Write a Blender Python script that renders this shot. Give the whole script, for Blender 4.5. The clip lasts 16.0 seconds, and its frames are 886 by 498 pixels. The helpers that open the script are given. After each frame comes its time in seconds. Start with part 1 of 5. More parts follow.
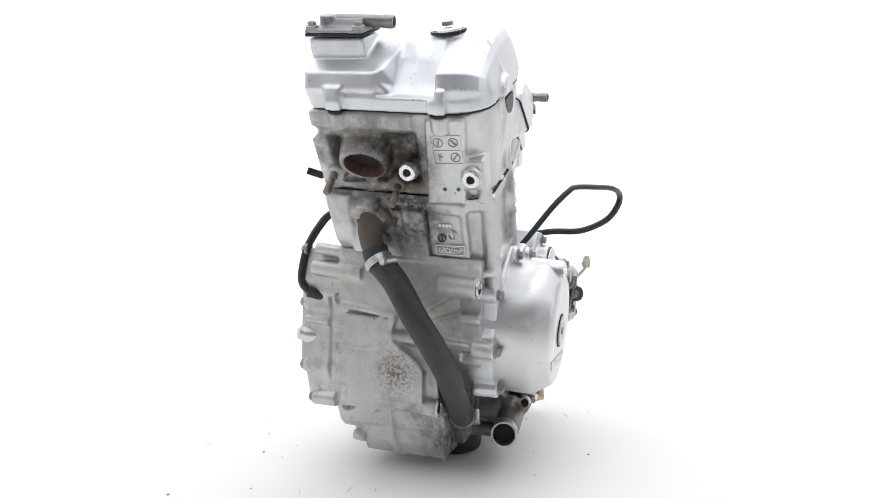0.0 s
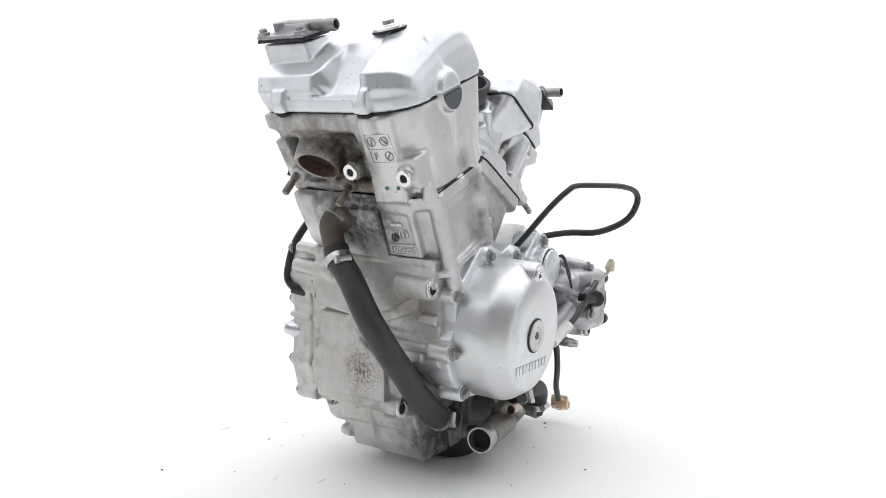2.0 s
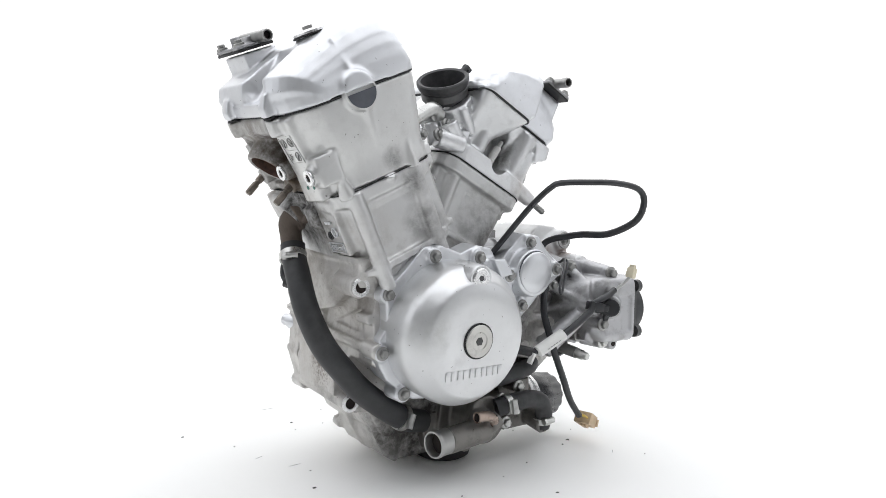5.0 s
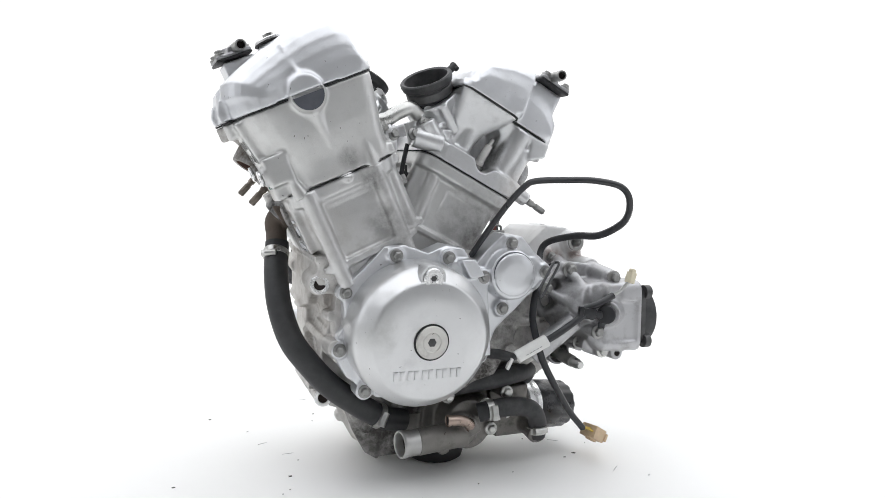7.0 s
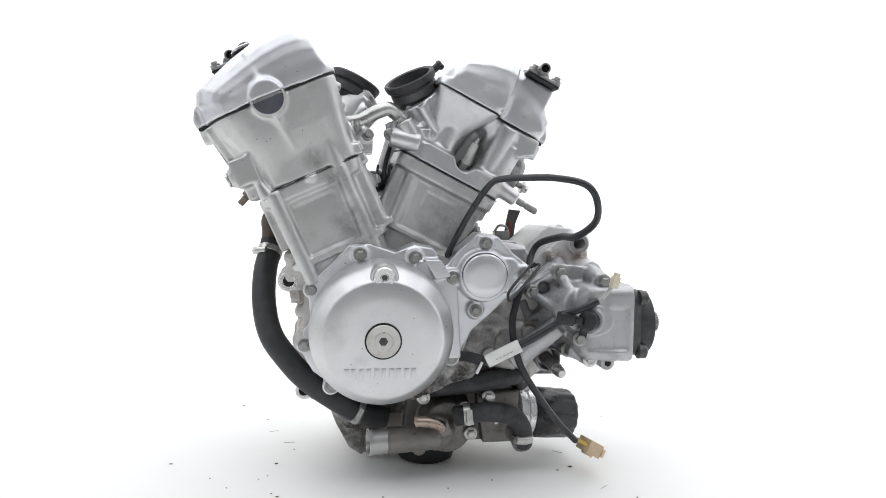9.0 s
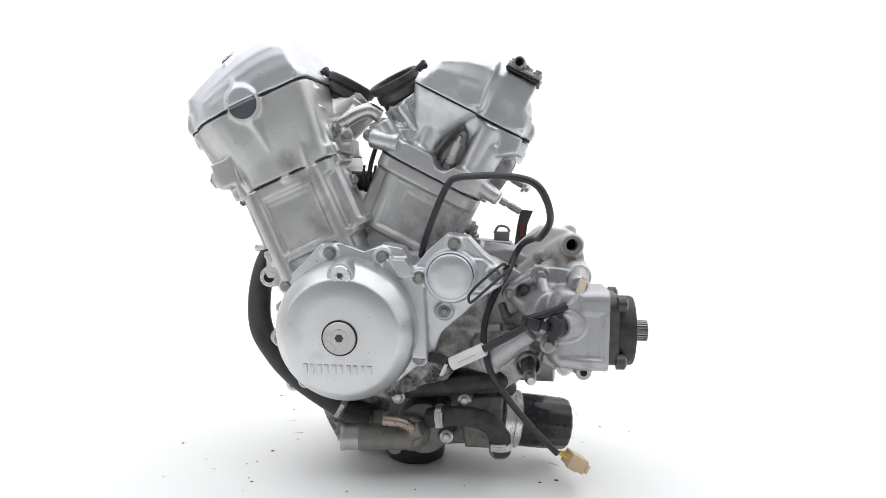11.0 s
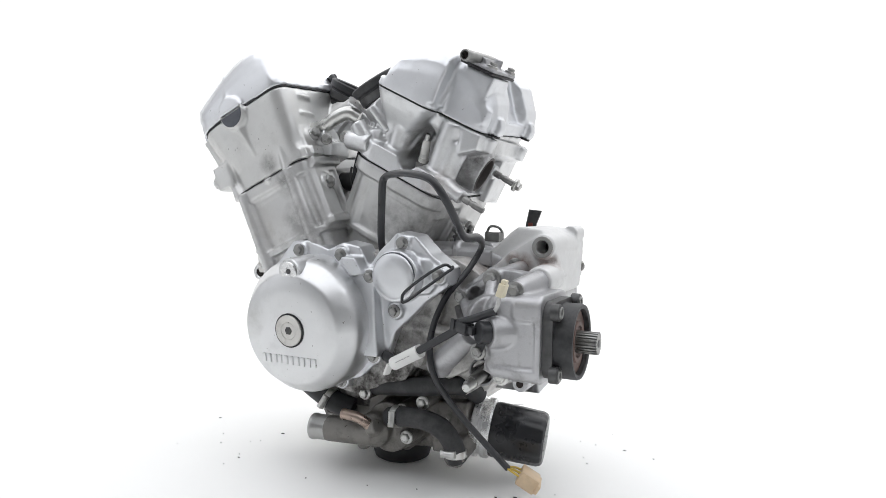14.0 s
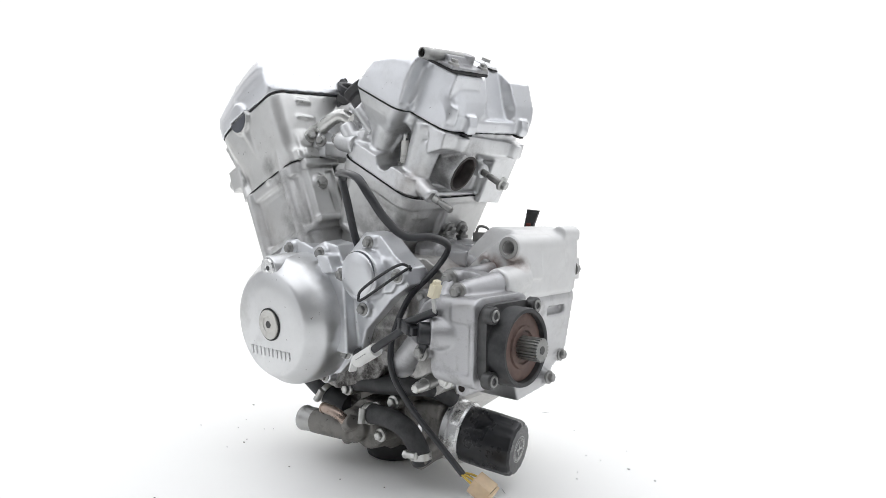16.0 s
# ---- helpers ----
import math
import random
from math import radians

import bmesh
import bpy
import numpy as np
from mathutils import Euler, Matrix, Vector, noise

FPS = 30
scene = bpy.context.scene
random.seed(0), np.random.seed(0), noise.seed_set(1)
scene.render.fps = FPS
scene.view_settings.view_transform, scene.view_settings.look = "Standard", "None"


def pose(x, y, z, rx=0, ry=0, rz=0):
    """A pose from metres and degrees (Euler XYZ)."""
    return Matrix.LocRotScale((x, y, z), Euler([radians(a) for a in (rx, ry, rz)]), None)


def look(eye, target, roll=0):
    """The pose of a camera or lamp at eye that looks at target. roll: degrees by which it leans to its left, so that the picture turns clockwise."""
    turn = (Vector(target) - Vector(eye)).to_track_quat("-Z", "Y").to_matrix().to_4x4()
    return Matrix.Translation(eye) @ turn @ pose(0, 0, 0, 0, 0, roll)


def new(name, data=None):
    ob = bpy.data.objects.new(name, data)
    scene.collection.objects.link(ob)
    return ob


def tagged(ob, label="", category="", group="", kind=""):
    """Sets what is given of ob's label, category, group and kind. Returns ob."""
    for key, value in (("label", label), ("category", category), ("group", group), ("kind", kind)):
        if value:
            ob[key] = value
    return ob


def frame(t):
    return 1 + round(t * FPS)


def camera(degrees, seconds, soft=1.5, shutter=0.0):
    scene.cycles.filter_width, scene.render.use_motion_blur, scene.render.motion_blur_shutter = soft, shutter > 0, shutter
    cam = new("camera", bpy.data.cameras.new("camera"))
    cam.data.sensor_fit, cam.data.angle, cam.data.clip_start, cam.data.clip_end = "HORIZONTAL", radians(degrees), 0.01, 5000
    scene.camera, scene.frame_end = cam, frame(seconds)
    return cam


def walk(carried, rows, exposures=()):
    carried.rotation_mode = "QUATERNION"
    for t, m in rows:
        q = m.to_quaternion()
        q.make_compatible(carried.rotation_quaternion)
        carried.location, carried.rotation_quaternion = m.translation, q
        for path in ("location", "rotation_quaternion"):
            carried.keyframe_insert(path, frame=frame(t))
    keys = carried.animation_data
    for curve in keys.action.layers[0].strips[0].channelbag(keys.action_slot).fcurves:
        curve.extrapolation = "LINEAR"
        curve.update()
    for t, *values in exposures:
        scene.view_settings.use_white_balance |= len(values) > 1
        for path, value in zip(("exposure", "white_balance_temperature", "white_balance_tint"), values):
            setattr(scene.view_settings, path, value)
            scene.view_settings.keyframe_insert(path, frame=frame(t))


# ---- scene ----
# The camera stands still; the engine turns on its turntable.
cam = camera(66.9, 16.0, soft=0.55)
EYE = Vector((0.0, -0.9, 0.3148))
STAND = look(EYE, EYE + Vector((0.03292, 0.9979, -0.05569)), 0.957)
walk(cam, [(0.0, STAND), (16.0, STAND)])
scene.view_settings.exposure = 0.0

# ---------------------------------------------------------------- light
world = bpy.data.worlds.new("studio")
scene.world = world
world.use_nodes = True
world.node_tree.nodes["Background"].inputs[0].default_value = (0.97, 0.99, 1.03, 1)
world.node_tree.nodes["Background"].inputs[1].default_value = 0.30


def softbox(name, eye, target, sx, sy, watts, color=(0.975, 0.99, 1.025)):
    lamp = bpy.data.lights.new(name, "AREA")
    lamp.shape, lamp.size, lamp.size_y, lamp.energy, lamp.color = "RECTANGLE", sx, sy, watts, color
    ob = new(name, lamp)
    ob.matrix_world = look(eye, target)
    return ob


softbox("softbox_top", (0.0, 0.10, 1.7), (0, 0.1, 0.2), 3.6, 3.0, 48)
softbox("softbox_side", (-1.5, -0.35, 0.75), (0, 0, 0.25), 0.9, 1.1, 2.5)
softbox("softbox_side", (1.5, -0.35, 0.75), (0, 0, 0.25), 0.9, 1.1, 2.5)


# ---------------------------------------------------------------- materials
def nodes_of(name):
    m = bpy.data.materials.new(name)
    m.use_nodes = True
    t = m.node_tree
    return m, t, t.nodes, t.links, t.nodes["Principled BSDF"]


def mixed(t, fac, a, b, mode="MIX"):
    n = t.nodes.new("ShaderNodeMix")
    n.data_type, n.blend_type = "RGBA", mode
    for k, v in ((0, fac), (6, a), (7, b)):
        if hasattr(v, "links"):
            t.links.new(v, n.inputs[k])
        else:
            n.inputs[k].default_value = (*v, 1) if isinstance(v, tuple) else v
    return n.outputs[2]


def noise_at(t, scale, detail=4, rough=0.6):
    n = t.nodes.new("ShaderNodeTexNoise")
    n.inputs["Scale"].default_value, n.inputs["Detail"].default_value, n.inputs["Roughness"].default_value = scale, detail, rough
    t.links.new(coords(t), n.inputs["Vector"])
    return n.outputs["Fac"]


def coords(t):
    for n in t.nodes:
        if n.bl_idname == "ShaderNodeTexCoord":
            return n.outputs["Object"]
    return t.nodes.new("ShaderNodeTexCoord").outputs["Object"]


def ranged(t, v, a, b, lo=0.0, hi=1.0):
    n = t.nodes.new("ShaderNodeMapRange")
    n.inputs[1].default_value, n.inputs[2].default_value, n.inputs[3].default_value, n.inputs[4].default_value = a, b, lo, hi
    t.links.new(v, n.inputs[0])
    return n.outputs[0]


def times(t, a, b, op="MULTIPLY"):
    n = t.nodes.new("ShaderNodeMath")
    n.operation = op
    n.use_clamp = True
    for k, v in ((0, a), (1, b)):
        if hasattr(v, "links"):
            t.links.new(v, n.inputs[k])
        else:
            n.inputs[k].default_value = v
    return n.outputs[0]


def near(t, place, r0, r1):
    """1 inside r0 of a place on the engine, 0 beyond r1."""
    n = t.nodes.new("ShaderNodeVectorMath")
    n.operation = "DISTANCE"
    t.links.new(coords(t), n.inputs[0])
    n.inputs[1].default_value = place
    return ranged(t, n.outputs["Value"], r0, r1, 1.0, 0.0)


def bumped(t, bsdf, height, strength, distance=0.001):
    n = t.nodes.new("ShaderNodeBump")
    n.inputs["Strength"].default_value, n.inputs["Distance"].default_value = strength, distance
    t.links.new(height, n.inputs["Height"])
    t.links.new(n.outputs[0], bsdf.inputs["Normal"])


def alu(name, base, rough=0.36, metal=0.9, grime=0.3, grime_color=(0.10, 0.085, 0.07), stains_and_shade=(), bump=0.25, speck=0.0):
    """Silver-painted or bare cast aluminium with road grime, local staining and painted-in shade."""
    m, t, nodes, links, b = nodes_of(name)
    big, mid, fine = noise_at(t, 14, 5), noise_at(t, 60, 6, 0.7), noise_at(t, 900, 2)
    col = mixed(t, ranged(t, big, 0.3, 0.7), tuple(c * 0.93 for c in base), tuple(min(1, c * 1.05) for c in base))
    dirt = times(t, ranged(t, mid, 0.48, 0.75), ranged(t, big, 0.35, 0.65))
    col = mixed(t, times(t, dirt, grime), col, grime_color)
    wet = dirt
    for place, r0, r1, shade, amount in stains_and_shade:
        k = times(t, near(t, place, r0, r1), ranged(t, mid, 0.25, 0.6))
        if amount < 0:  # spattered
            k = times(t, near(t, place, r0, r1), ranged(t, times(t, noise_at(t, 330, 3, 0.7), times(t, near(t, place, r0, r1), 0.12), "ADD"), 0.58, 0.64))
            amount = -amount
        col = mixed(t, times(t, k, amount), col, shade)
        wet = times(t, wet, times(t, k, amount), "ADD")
    if speck:
        dots = ranged(t, noise_at(t, 220, 2), 0.73 - speck * 0.05, 0.76 - speck * 0.05)
        col = mixed(t, times(t, dots, 0.75), col, (0.06, 0.05, 0.045))
    links.new(col, b.inputs["Base Color"])
    links.new(ranged(t, wet, 0.0, 1.0, metal, metal * 0.25), b.inputs["Metallic"])
    links.new(times(t, ranged(t, fine, 0.3, 0.7, rough - 0.05, rough + 0.07), times(t, wet, 0.25), "ADD"), b.inputs["Roughness"])
    bumped(t, b, times(t, fine, times(t, mid, 0.5), "ADD"), bump, 0.0006)
    return m


def plain(name, base, rough=0.5, metal=0.0, vary=0.25, bump=0.15, scale=60, dust=0.0, dust_color=(0.3, 0.28, 0.25)):
    m, t, nodes, links, b = nodes_of(name)
    n, fine = noise_at(t, scale, 5), noise_at(t, scale * 9, 3)
    col = mixed(t, ranged(t, n, 0.3, 0.7), tuple(c * (1 - vary) for c in base), tuple(min(1, c * (1 + vary)) for c in base))
    if dust:
        col = mixed(t, times(t, ranged(t, noise_at(t, scale * 0.5, 6, 0.75), 0.45, 0.8), dust), col, dust_color)
    links.new(col, b.inputs["Base Color"])
    b.inputs["Metallic"].default_value = metal
    links.new(ranged(t, n, 0.3, 0.7, max(0.03, rough - 0.08), min(1, rough + 0.08)), b.inputs["Roughness"])
    bumped(t, b, fine, bump, 0.0004)
    return m


BROWN, SOOT_SHADE, RUST = (0.16, 0.115, 0.075), (0.035, 0.03, 0.027), (0.17, 0.07, 0.035)
A_COVER = alu("silver_painted_cover", (0.725, 0.735, 0.755), 0.37, 0.85, 0.10, bump=0.08, speck=0.06)
A_DISC = alu("silver_painted_disc", (0.715, 0.72, 0.725), 0.34, 0.90, 0.16, bump=0.10, speck=0.05, stains_and_shade=[((-0.118, -0.19, 0.19), 0.0, 0.03, (0.45, 0.45, 0.42), 0.5)])
A_FRONT = alu("cast_aluminium_front", (0.655, 0.655, 0.645), 0.38, 0.86, 0.18, bump=0.3, speck=0.25, stains_and_shade=[
    ((-0.185, -0.06, 0.375), 0.02, 0.06, SOOT_SHADE, 0.9), ((-0.212, -0.055, 0.375), 0.03, 0.062, SOOT_SHADE, 0.95), ((-0.222, 0.008, 0.395), 0.005, 0.040, SOOT_SHADE, 0.9), ((-0.19, 0.01, 0.385), 0.01, 0.04, SOOT_SHADE, 0.8), ((-0.20, -0.05, 0.32), 0.02, 0.07, BROWN, 0.8), ((-0.235, -0.03, 0.41), 0.0, 0.085, BROWN, 0.6), ((-0.19, 0.02, 0.35), 0.0, 0.07, (0.10, 0.075, 0.055), 0.7),
    ((-0.185, -0.02, 0.30), 0.02, 0.06, SOOT_SHADE, 0.75), ((-0.135, -0.147, 0.370), 0.0, 0.016, SOOT_SHADE, 0.85)])
A_CYL = alu("cast_aluminium_cylinder", (0.62, 0.62, 0.615), 0.38, 0.86, 0.3, bump=0.35, stains_and_shade=[
    ((-0.185, -0.050, 0.31), 0.030, 0.062, SOOT_SHADE, 0.95), ((-0.19, 0.02, 0.34), 0.0, 0.05, BROWN, 0.6), ((-0.15, -0.10, 0.29), 0.0, 0.06, (0.30, 0.26, 0.21), 0.5), ((-0.07, -0.14, 0.29), 0.0, 0.04, SOOT_SHADE, 0.5),
    ((0.035, -0.10, 0.28), 0.0, 0.075, (0.075, 0.07, 0.06), 0.75), ((-0.110, -0.145, 0.346), 0.0, 0.022, SOOT_SHADE, 0.8), ((-0.097, -0.145, 0.305), 0.0, 0.025, SOOT_SHADE, 0.7)])
A_CASE = alu("cast_aluminium_crankcase", (0.62, 0.608, 0.59), 0.42, 0.80, 0.6, bump=0.45, speck=0.35, stains_and_shade=[
    ((-0.16, 0.00, 0.19), 0.04, 0.15, (0.42, 0.385, 0.34), 0.4), ((-0.17, -0.02, 0.28), 0.0, 0.06, BROWN, 0.6), ((-0.16, -0.035, 0.135), 0.0, 0.040, (0.07, 0.045, 0.03), -0.8), ((-0.16, -0.03, 0.135), 0.0, 0.035, BROWN, 0.3), ((-0.15, -0.09, 0.22), 0.005, 0.045, BROWN, 0.5), ((-0.155, -0.05, 0.07), 0.0, 0.05, SOOT_SHADE, 0.7),
    # Near-black below and behind the alternator cover and on the pan's near side.
    ((-0.02, -0.14, 0.28), 0.0, 0.05, SOOT_SHADE, 0.7), ((0.0, -0.12, 0.10), 0.065, 0.12, SOOT_SHADE, 0.97), ((-0.045, -0.085, 0.03), 0.025, 0.065, SOOT_SHADE, 0.95), ((-0.095, -0.075, 0.045), 0.01, 0.05, SOOT_SHADE, 0.85), ((0.13, -0.08, 0.255), 0.0, 0.035, RUST, 0.5), ((0.070, -0.12, 0.190), 0.015, 0.045, (0.06, 0.057, 0.055), 0.7)])
A_REAR = alu("cast_aluminium_rear", (0.70, 0.705, 0.71), 0.34, 0.92, 0.3, bump=0.3, stains_and_shade=[
    # Dark patches paint shade into the plug well and, with soot, the port recess.
    ((0.085, -0.115, 0.345), 0.0, 0.03, (0.3, 0.22, 0.17), 0.5), ((0.05, -0.09, 0.39), 0.012, 0.03, SOOT_SHADE, 0.7), ((0.105, -0.06, 0.368), 0.015, 0.045, (0.06, 0.05, 0.045), 0.8)])
A_GEAR = alu("cast_aluminium_gearcase", (0.58, 0.58, 0.585), 0.42, 0.85, 0.45, bump=0.35, stains_and_shade=[((0.16, -0.10, 0.25), 0.0, 0.04, RUST, 0.45)])
A_DRIVE = alu("grimy_cast_aluminium", (0.50, 0.50, 0.51), 0.42, 0.8, 0.55, bump=0.35, stains_and_shade=[
    # First two entries: near-black at the web pocket and round the low socket.
    ((0.132, -0.13, 0.205), 0.0, 0.050, (0.05, 0.047, 0.045), 0.75), ((0.150, -0.13, 0.140), 0.0, 0.040, (0.05, 0.047, 0.045), 0.75), ((0.165, -0.075, 0.252), 0.0, 0.016, RUST, 0.7), ((0.199, -0.095, 0.250), 0.0, 0.012, RUST, 0.6)])
PLATE = alu("breather_plate_metal", (0.36, 0.36, 0.37), 0.45, 0.8, 0.5, bump=0.4)
A_PUMP = alu("dirty_aluminium", (0.25, 0.24, 0.225), 0.48, 0.7, 0.95, (0.04, 0.036, 0.032), bump=0.5, speck=0.5)
A_RAW = alu("machined_aluminium", (0.82, 0.82, 0.82), 0.25, 0.95, 0.15, bump=0.1)
STEEL = plain("zinc_plated_steel", (0.60, 0.60, 0.58), 0.33, 0.95, 0.2)
DULL = plain("dull_grey_steel", (0.34, 0.34, 0.33), 0.42, 0.85, 0.3, dust=0.3, dust_color=(0.2, 0.18, 0.16))
DARK = plain("dark_oxidised_steel", (0.10, 0.10, 0.10), 0.45, 0.7, 0.3)
RUBBER = plain("black_rubber", (0.032, 0.033, 0.035), 0.55, 0, 0.3, 0.25, 80, 0.35, (0.13, 0.12, 0.115))
HOSE = plain("grey_black_rubber_hose", (0.034, 0.035, 0.037), 0.5, 0, 0.25, 0.2, 50, 0.3, (0.085, 0.08, 0.078))
PLASTIC = plain("black_plastic", (0.027, 0.028, 0.031), 0.35, 0, 0.2)
GASKET = plain("black_gasket", (0.014, 0.014, 0.015), 0.6)
PLUGGREY = plain("dark_grey_rubber_plug", (0.075, 0.08, 0.095), 0.5)
FILTER = plain("black_gloss_enamel", (0.014, 0.015, 0.018), 0.28, 0, 0.2, 0.05, 40, 0.15, (0.12, 0.11, 0.10))
INKGREY = plain("faded_grey_print", (0.48, 0.48, 0.47), 0.5)
PORT = plain("rusty_exhaust_port", (0.085, 0.045, 0.033), 0.8, 0.2, 0.5, 0.6, 120)
# Soot in the exhaust ports; in other holes, near-black discs painted as their shade.
BORE_DARK = plain("sooty_dark_bore", (0.02, 0.014, 0.012), 0.9)
BROWNED = plain("heat_browned_steel", (0.24, 0.21, 0.18), 0.5, 0.7, 0.4, 0.3, 90, 0.4, (0.12, 0.10, 0.08))
COPPER = plain("stained_copper", (0.42, 0.33, 0.28), 0.3, 0.9, 0.3, dust=0.5)
IVORY = plain("ivory_plastic", (0.72, 0.66, 0.50), 0.45, 0, 0.08)
BEIGE = plain("beige_plastic", (0.66, 0.50, 0.33), 0.5, 0, 0.12)
YELLOW = plain("yellow_wire_insulation", (0.70, 0.50, 0.10), 0.45, 0, 0.1)
PAPER = plain("white_paper_label", (0.78, 0.78, 0.76), 0.6, 0, 0.06)
PRINT = plain("grey_label_print", (0.35, 0.35, 0.35), 0.6)
PORCELAIN = plain("white_porcelain", (0.78, 0.77, 0.74), 0.25, 0, 0.05)
GREEN = plain("green_paint_mark", (0.03, 0.16, 0.12), 0.5)
WHITE = plain("white_studio_vinyl", (0.94, 0.94, 0.925), 0.55, 0, 0.01, 0.03, 6)
ROOM = plain("grey_painted_wall", (0.30, 0.30, 0.30), 0.8, 0, 0.05, 0.05, 4)
# White backdrop given emission in place of the light falling on it.
GLOW = bpy.data.materials.new("glowing_white_backdrop")
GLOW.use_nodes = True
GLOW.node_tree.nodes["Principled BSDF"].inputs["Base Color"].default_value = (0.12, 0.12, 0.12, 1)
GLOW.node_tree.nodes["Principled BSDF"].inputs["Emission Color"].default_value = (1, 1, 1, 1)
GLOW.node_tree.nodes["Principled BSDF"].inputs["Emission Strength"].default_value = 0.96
GRIT = plain("dark_grit", (0.07, 0.065, 0.06), 0.8)

# ---------------------------------------------------------------- mesh tools
I4 = Matrix.Identity(4)


def bank(deg):
    """Space of a cylinder bank leaning by deg: x across it, y along the crank, z up the bore, from the crank's centre."""
    return Matrix.Translation((-0.06, 0, 0.18)) @ Matrix.Rotation(radians(-deg), 4, "Y")


FRONT, REAR = bank(24.5), bank(-26.5)


def prism(bm, pts, a, b, m=I4, axis="y", top=None):
    """A closed prism over the polygon pts, from a to b along the axis; top: the polygon at b, where it tapers."""
    def at(p, h):
        return m @ Vector({"y": (p[0], h, p[1]), "z": (p[0], p[1], h), "x": (h, p[0], p[1])}[axis])
    low = [bm.verts.new(at(p, a)) for p in pts]
    high = [bm.verts.new(at(p, b)) for p in (top or pts)]
    n = len(pts)
    fs = [bm.faces.new(low), bm.faces.new(high[::-1])]
    fs += [bm.faces.new((low[i], high[i], high[(i + 1) % n], low[(i + 1) % n])) for i in range(n)]
    bmesh.ops.recalc_face_normals(bm, faces=fs)
    return fs


def block(bm, lo, hi, m=I4, bevel=0.0):
    fs = prism(bm, [(lo[0], lo[1]), (hi[0], lo[1]), (hi[0], hi[1]), (lo[0], hi[1])], lo[2], hi[2], m, "z")
    if bevel:
        es = list({e for f in fs for e in f.edges})
        bmesh.ops.bevel(bm, geom=es, offset=bevel, segments=2, affect="EDGES", profile=0.5)


def round_rect(x0, y0, x1, y1, r, n=5):
    out = []
    for cx, cy, a in ((x1 - r, y1 - r, 0), (x0 + r, y1 - r, 90), (x0 + r, y0 + r, 180), (x1 - r, y0 + r, 270)):
        out += [(cx + r * math.cos(radians(a + 90 * k / n)), cy + r * math.sin(radians(a + 90 * k / n))) for k in range(n + 1)]
    return out


def worn_rect(x0, y0, x1, y1, r, front):
    """A rounded rectangle whose near front corner (x0, y0) has a wider radius."""
    out = []
    for cx, cy, q, a in ((x1 - r, y1 - r, r, 0), (x0 + r, y1 - r, r, 90), (x0 + front, y0 + front, front, 180), (x1 - r, y0 + r, r, 270)):
        out += [(cx + q * math.cos(radians(a + 18 * k)), cy + q * math.sin(radians(a + 18 * k))) for k in range(6)]
    return out


def loft(bm, rings):
    """Skins rings of the same count and closes both ends."""
    vs = [[bm.verts.new(p) for p in r] for r in rings]
    n = len(vs[0])
    fs = [bm.faces.new(vs[0]), bm.faces.new(vs[-1][::-1])]
    for a, b in zip(vs, vs[1:]):
        fs += [bm.faces.new((a[i], b[i], b[(i + 1) % n], a[(i + 1) % n])) for i in range(n)]
    bmesh.ops.recalc_face_normals(bm, faces=fs)
    return fs


LEAN = 0.075  # the engine rests on its pan leaning towards the alternator side


def lean(bm, y0):
    """Tips level castings along the crank with the engine, about y0."""
    for v in bm.verts:
        v.co.z += LEAN * (v.co.y - y0)
    return bm


def tipped(bm, y0, z0):
    """Turns a casting with the engine's lean about the line (y0, z0)."""
    bm.transform(Matrix.Translation((0, y0, z0)) @ Matrix.Rotation(math.atan(LEAN), 4, "X") @ Matrix.Translation((0, -y0, -z0)))
    return bm


def hull(bm, pts, m=I4):
    """The convex solid over a few points."""
    vs = [bm.verts.new(m @ Vector(p)) for p in pts]
    made = bmesh.ops.convex_hull(bm, input=vs)
    bmesh.ops.delete(bm, geom=list({g for g in made["geom_interior"] if isinstance(g, bmesh.types.BMVert)}), context="VERTS")


def facing(way):
    """A turn whose z goes along way."""
    return Vector(way).normalized().to_track_quat("Z", "Y").to_matrix().to_4x4()


def lathe(bm, prof, base, way, n=40, m=I4, open_bore=False):
    """Turns the profile of (radius, height) about way, from base. A closed profile (open_bore) makes a ring."""
    q = m @ Matrix.Translation(base) @ facing(way)
    rings = [[q @ Vector((r * math.cos(2 * math.pi * k / n), r * math.sin(2 * math.pi * k / n), h)) for k in range(n)] for r, h in prof]
    if not open_bore:
        return loft(bm, rings)
    vs = [[bm.verts.new(p) for p in r] for r in rings]
    fs = []
    for a, b in zip(vs, vs[1:] + vs[:1]):
        fs += [bm.faces.new((a[i], b[i], b[(i + 1) % n], a[(i + 1) % n])) for i in range(n)]
    bmesh.ops.recalc_face_normals(bm, faces=fs)
    return fs


def rod(bm, a, b, r, r2=None, m=I4, n=24):
    a, b = Vector(a), Vector(b)
    return lathe(bm, [(r, 0), (r if r2 is None else r2, (b - a).length)], a, b - a, n, m)


def ring(bm, base, way, r_out, r_in, h, n=32, m=I4, lip=0.0006):
    return lathe(bm, [(r_in, 0), (r_out, 0), (r_out, h - lip), (r_out - lip, h), (r_in + lip, h), (r_in, h - lip)], base, way, n, m, True)


def smooth_path(pts, per=8):
    p = [Vector(q) for q in pts]
    p = [2 * p[0] - p[1]] + p + [2 * p[-1] - p[-2]]
    out = []
    for i in range(1, len(p) - 2):
        for k in range(per):
            u = k / per
            out.append(0.5 * (2 * p[i] + (p[i + 1] - p[i - 1]) * u + (2 * p[i - 1] - 5 * p[i] + 4 * p[i + 1] - p[i + 2]) * u * u
                              + (3 * p[i] - p[i - 1] - 3 * p[i + 1] + p[i + 2]) * u ** 3))
    return out + [p[-2]]


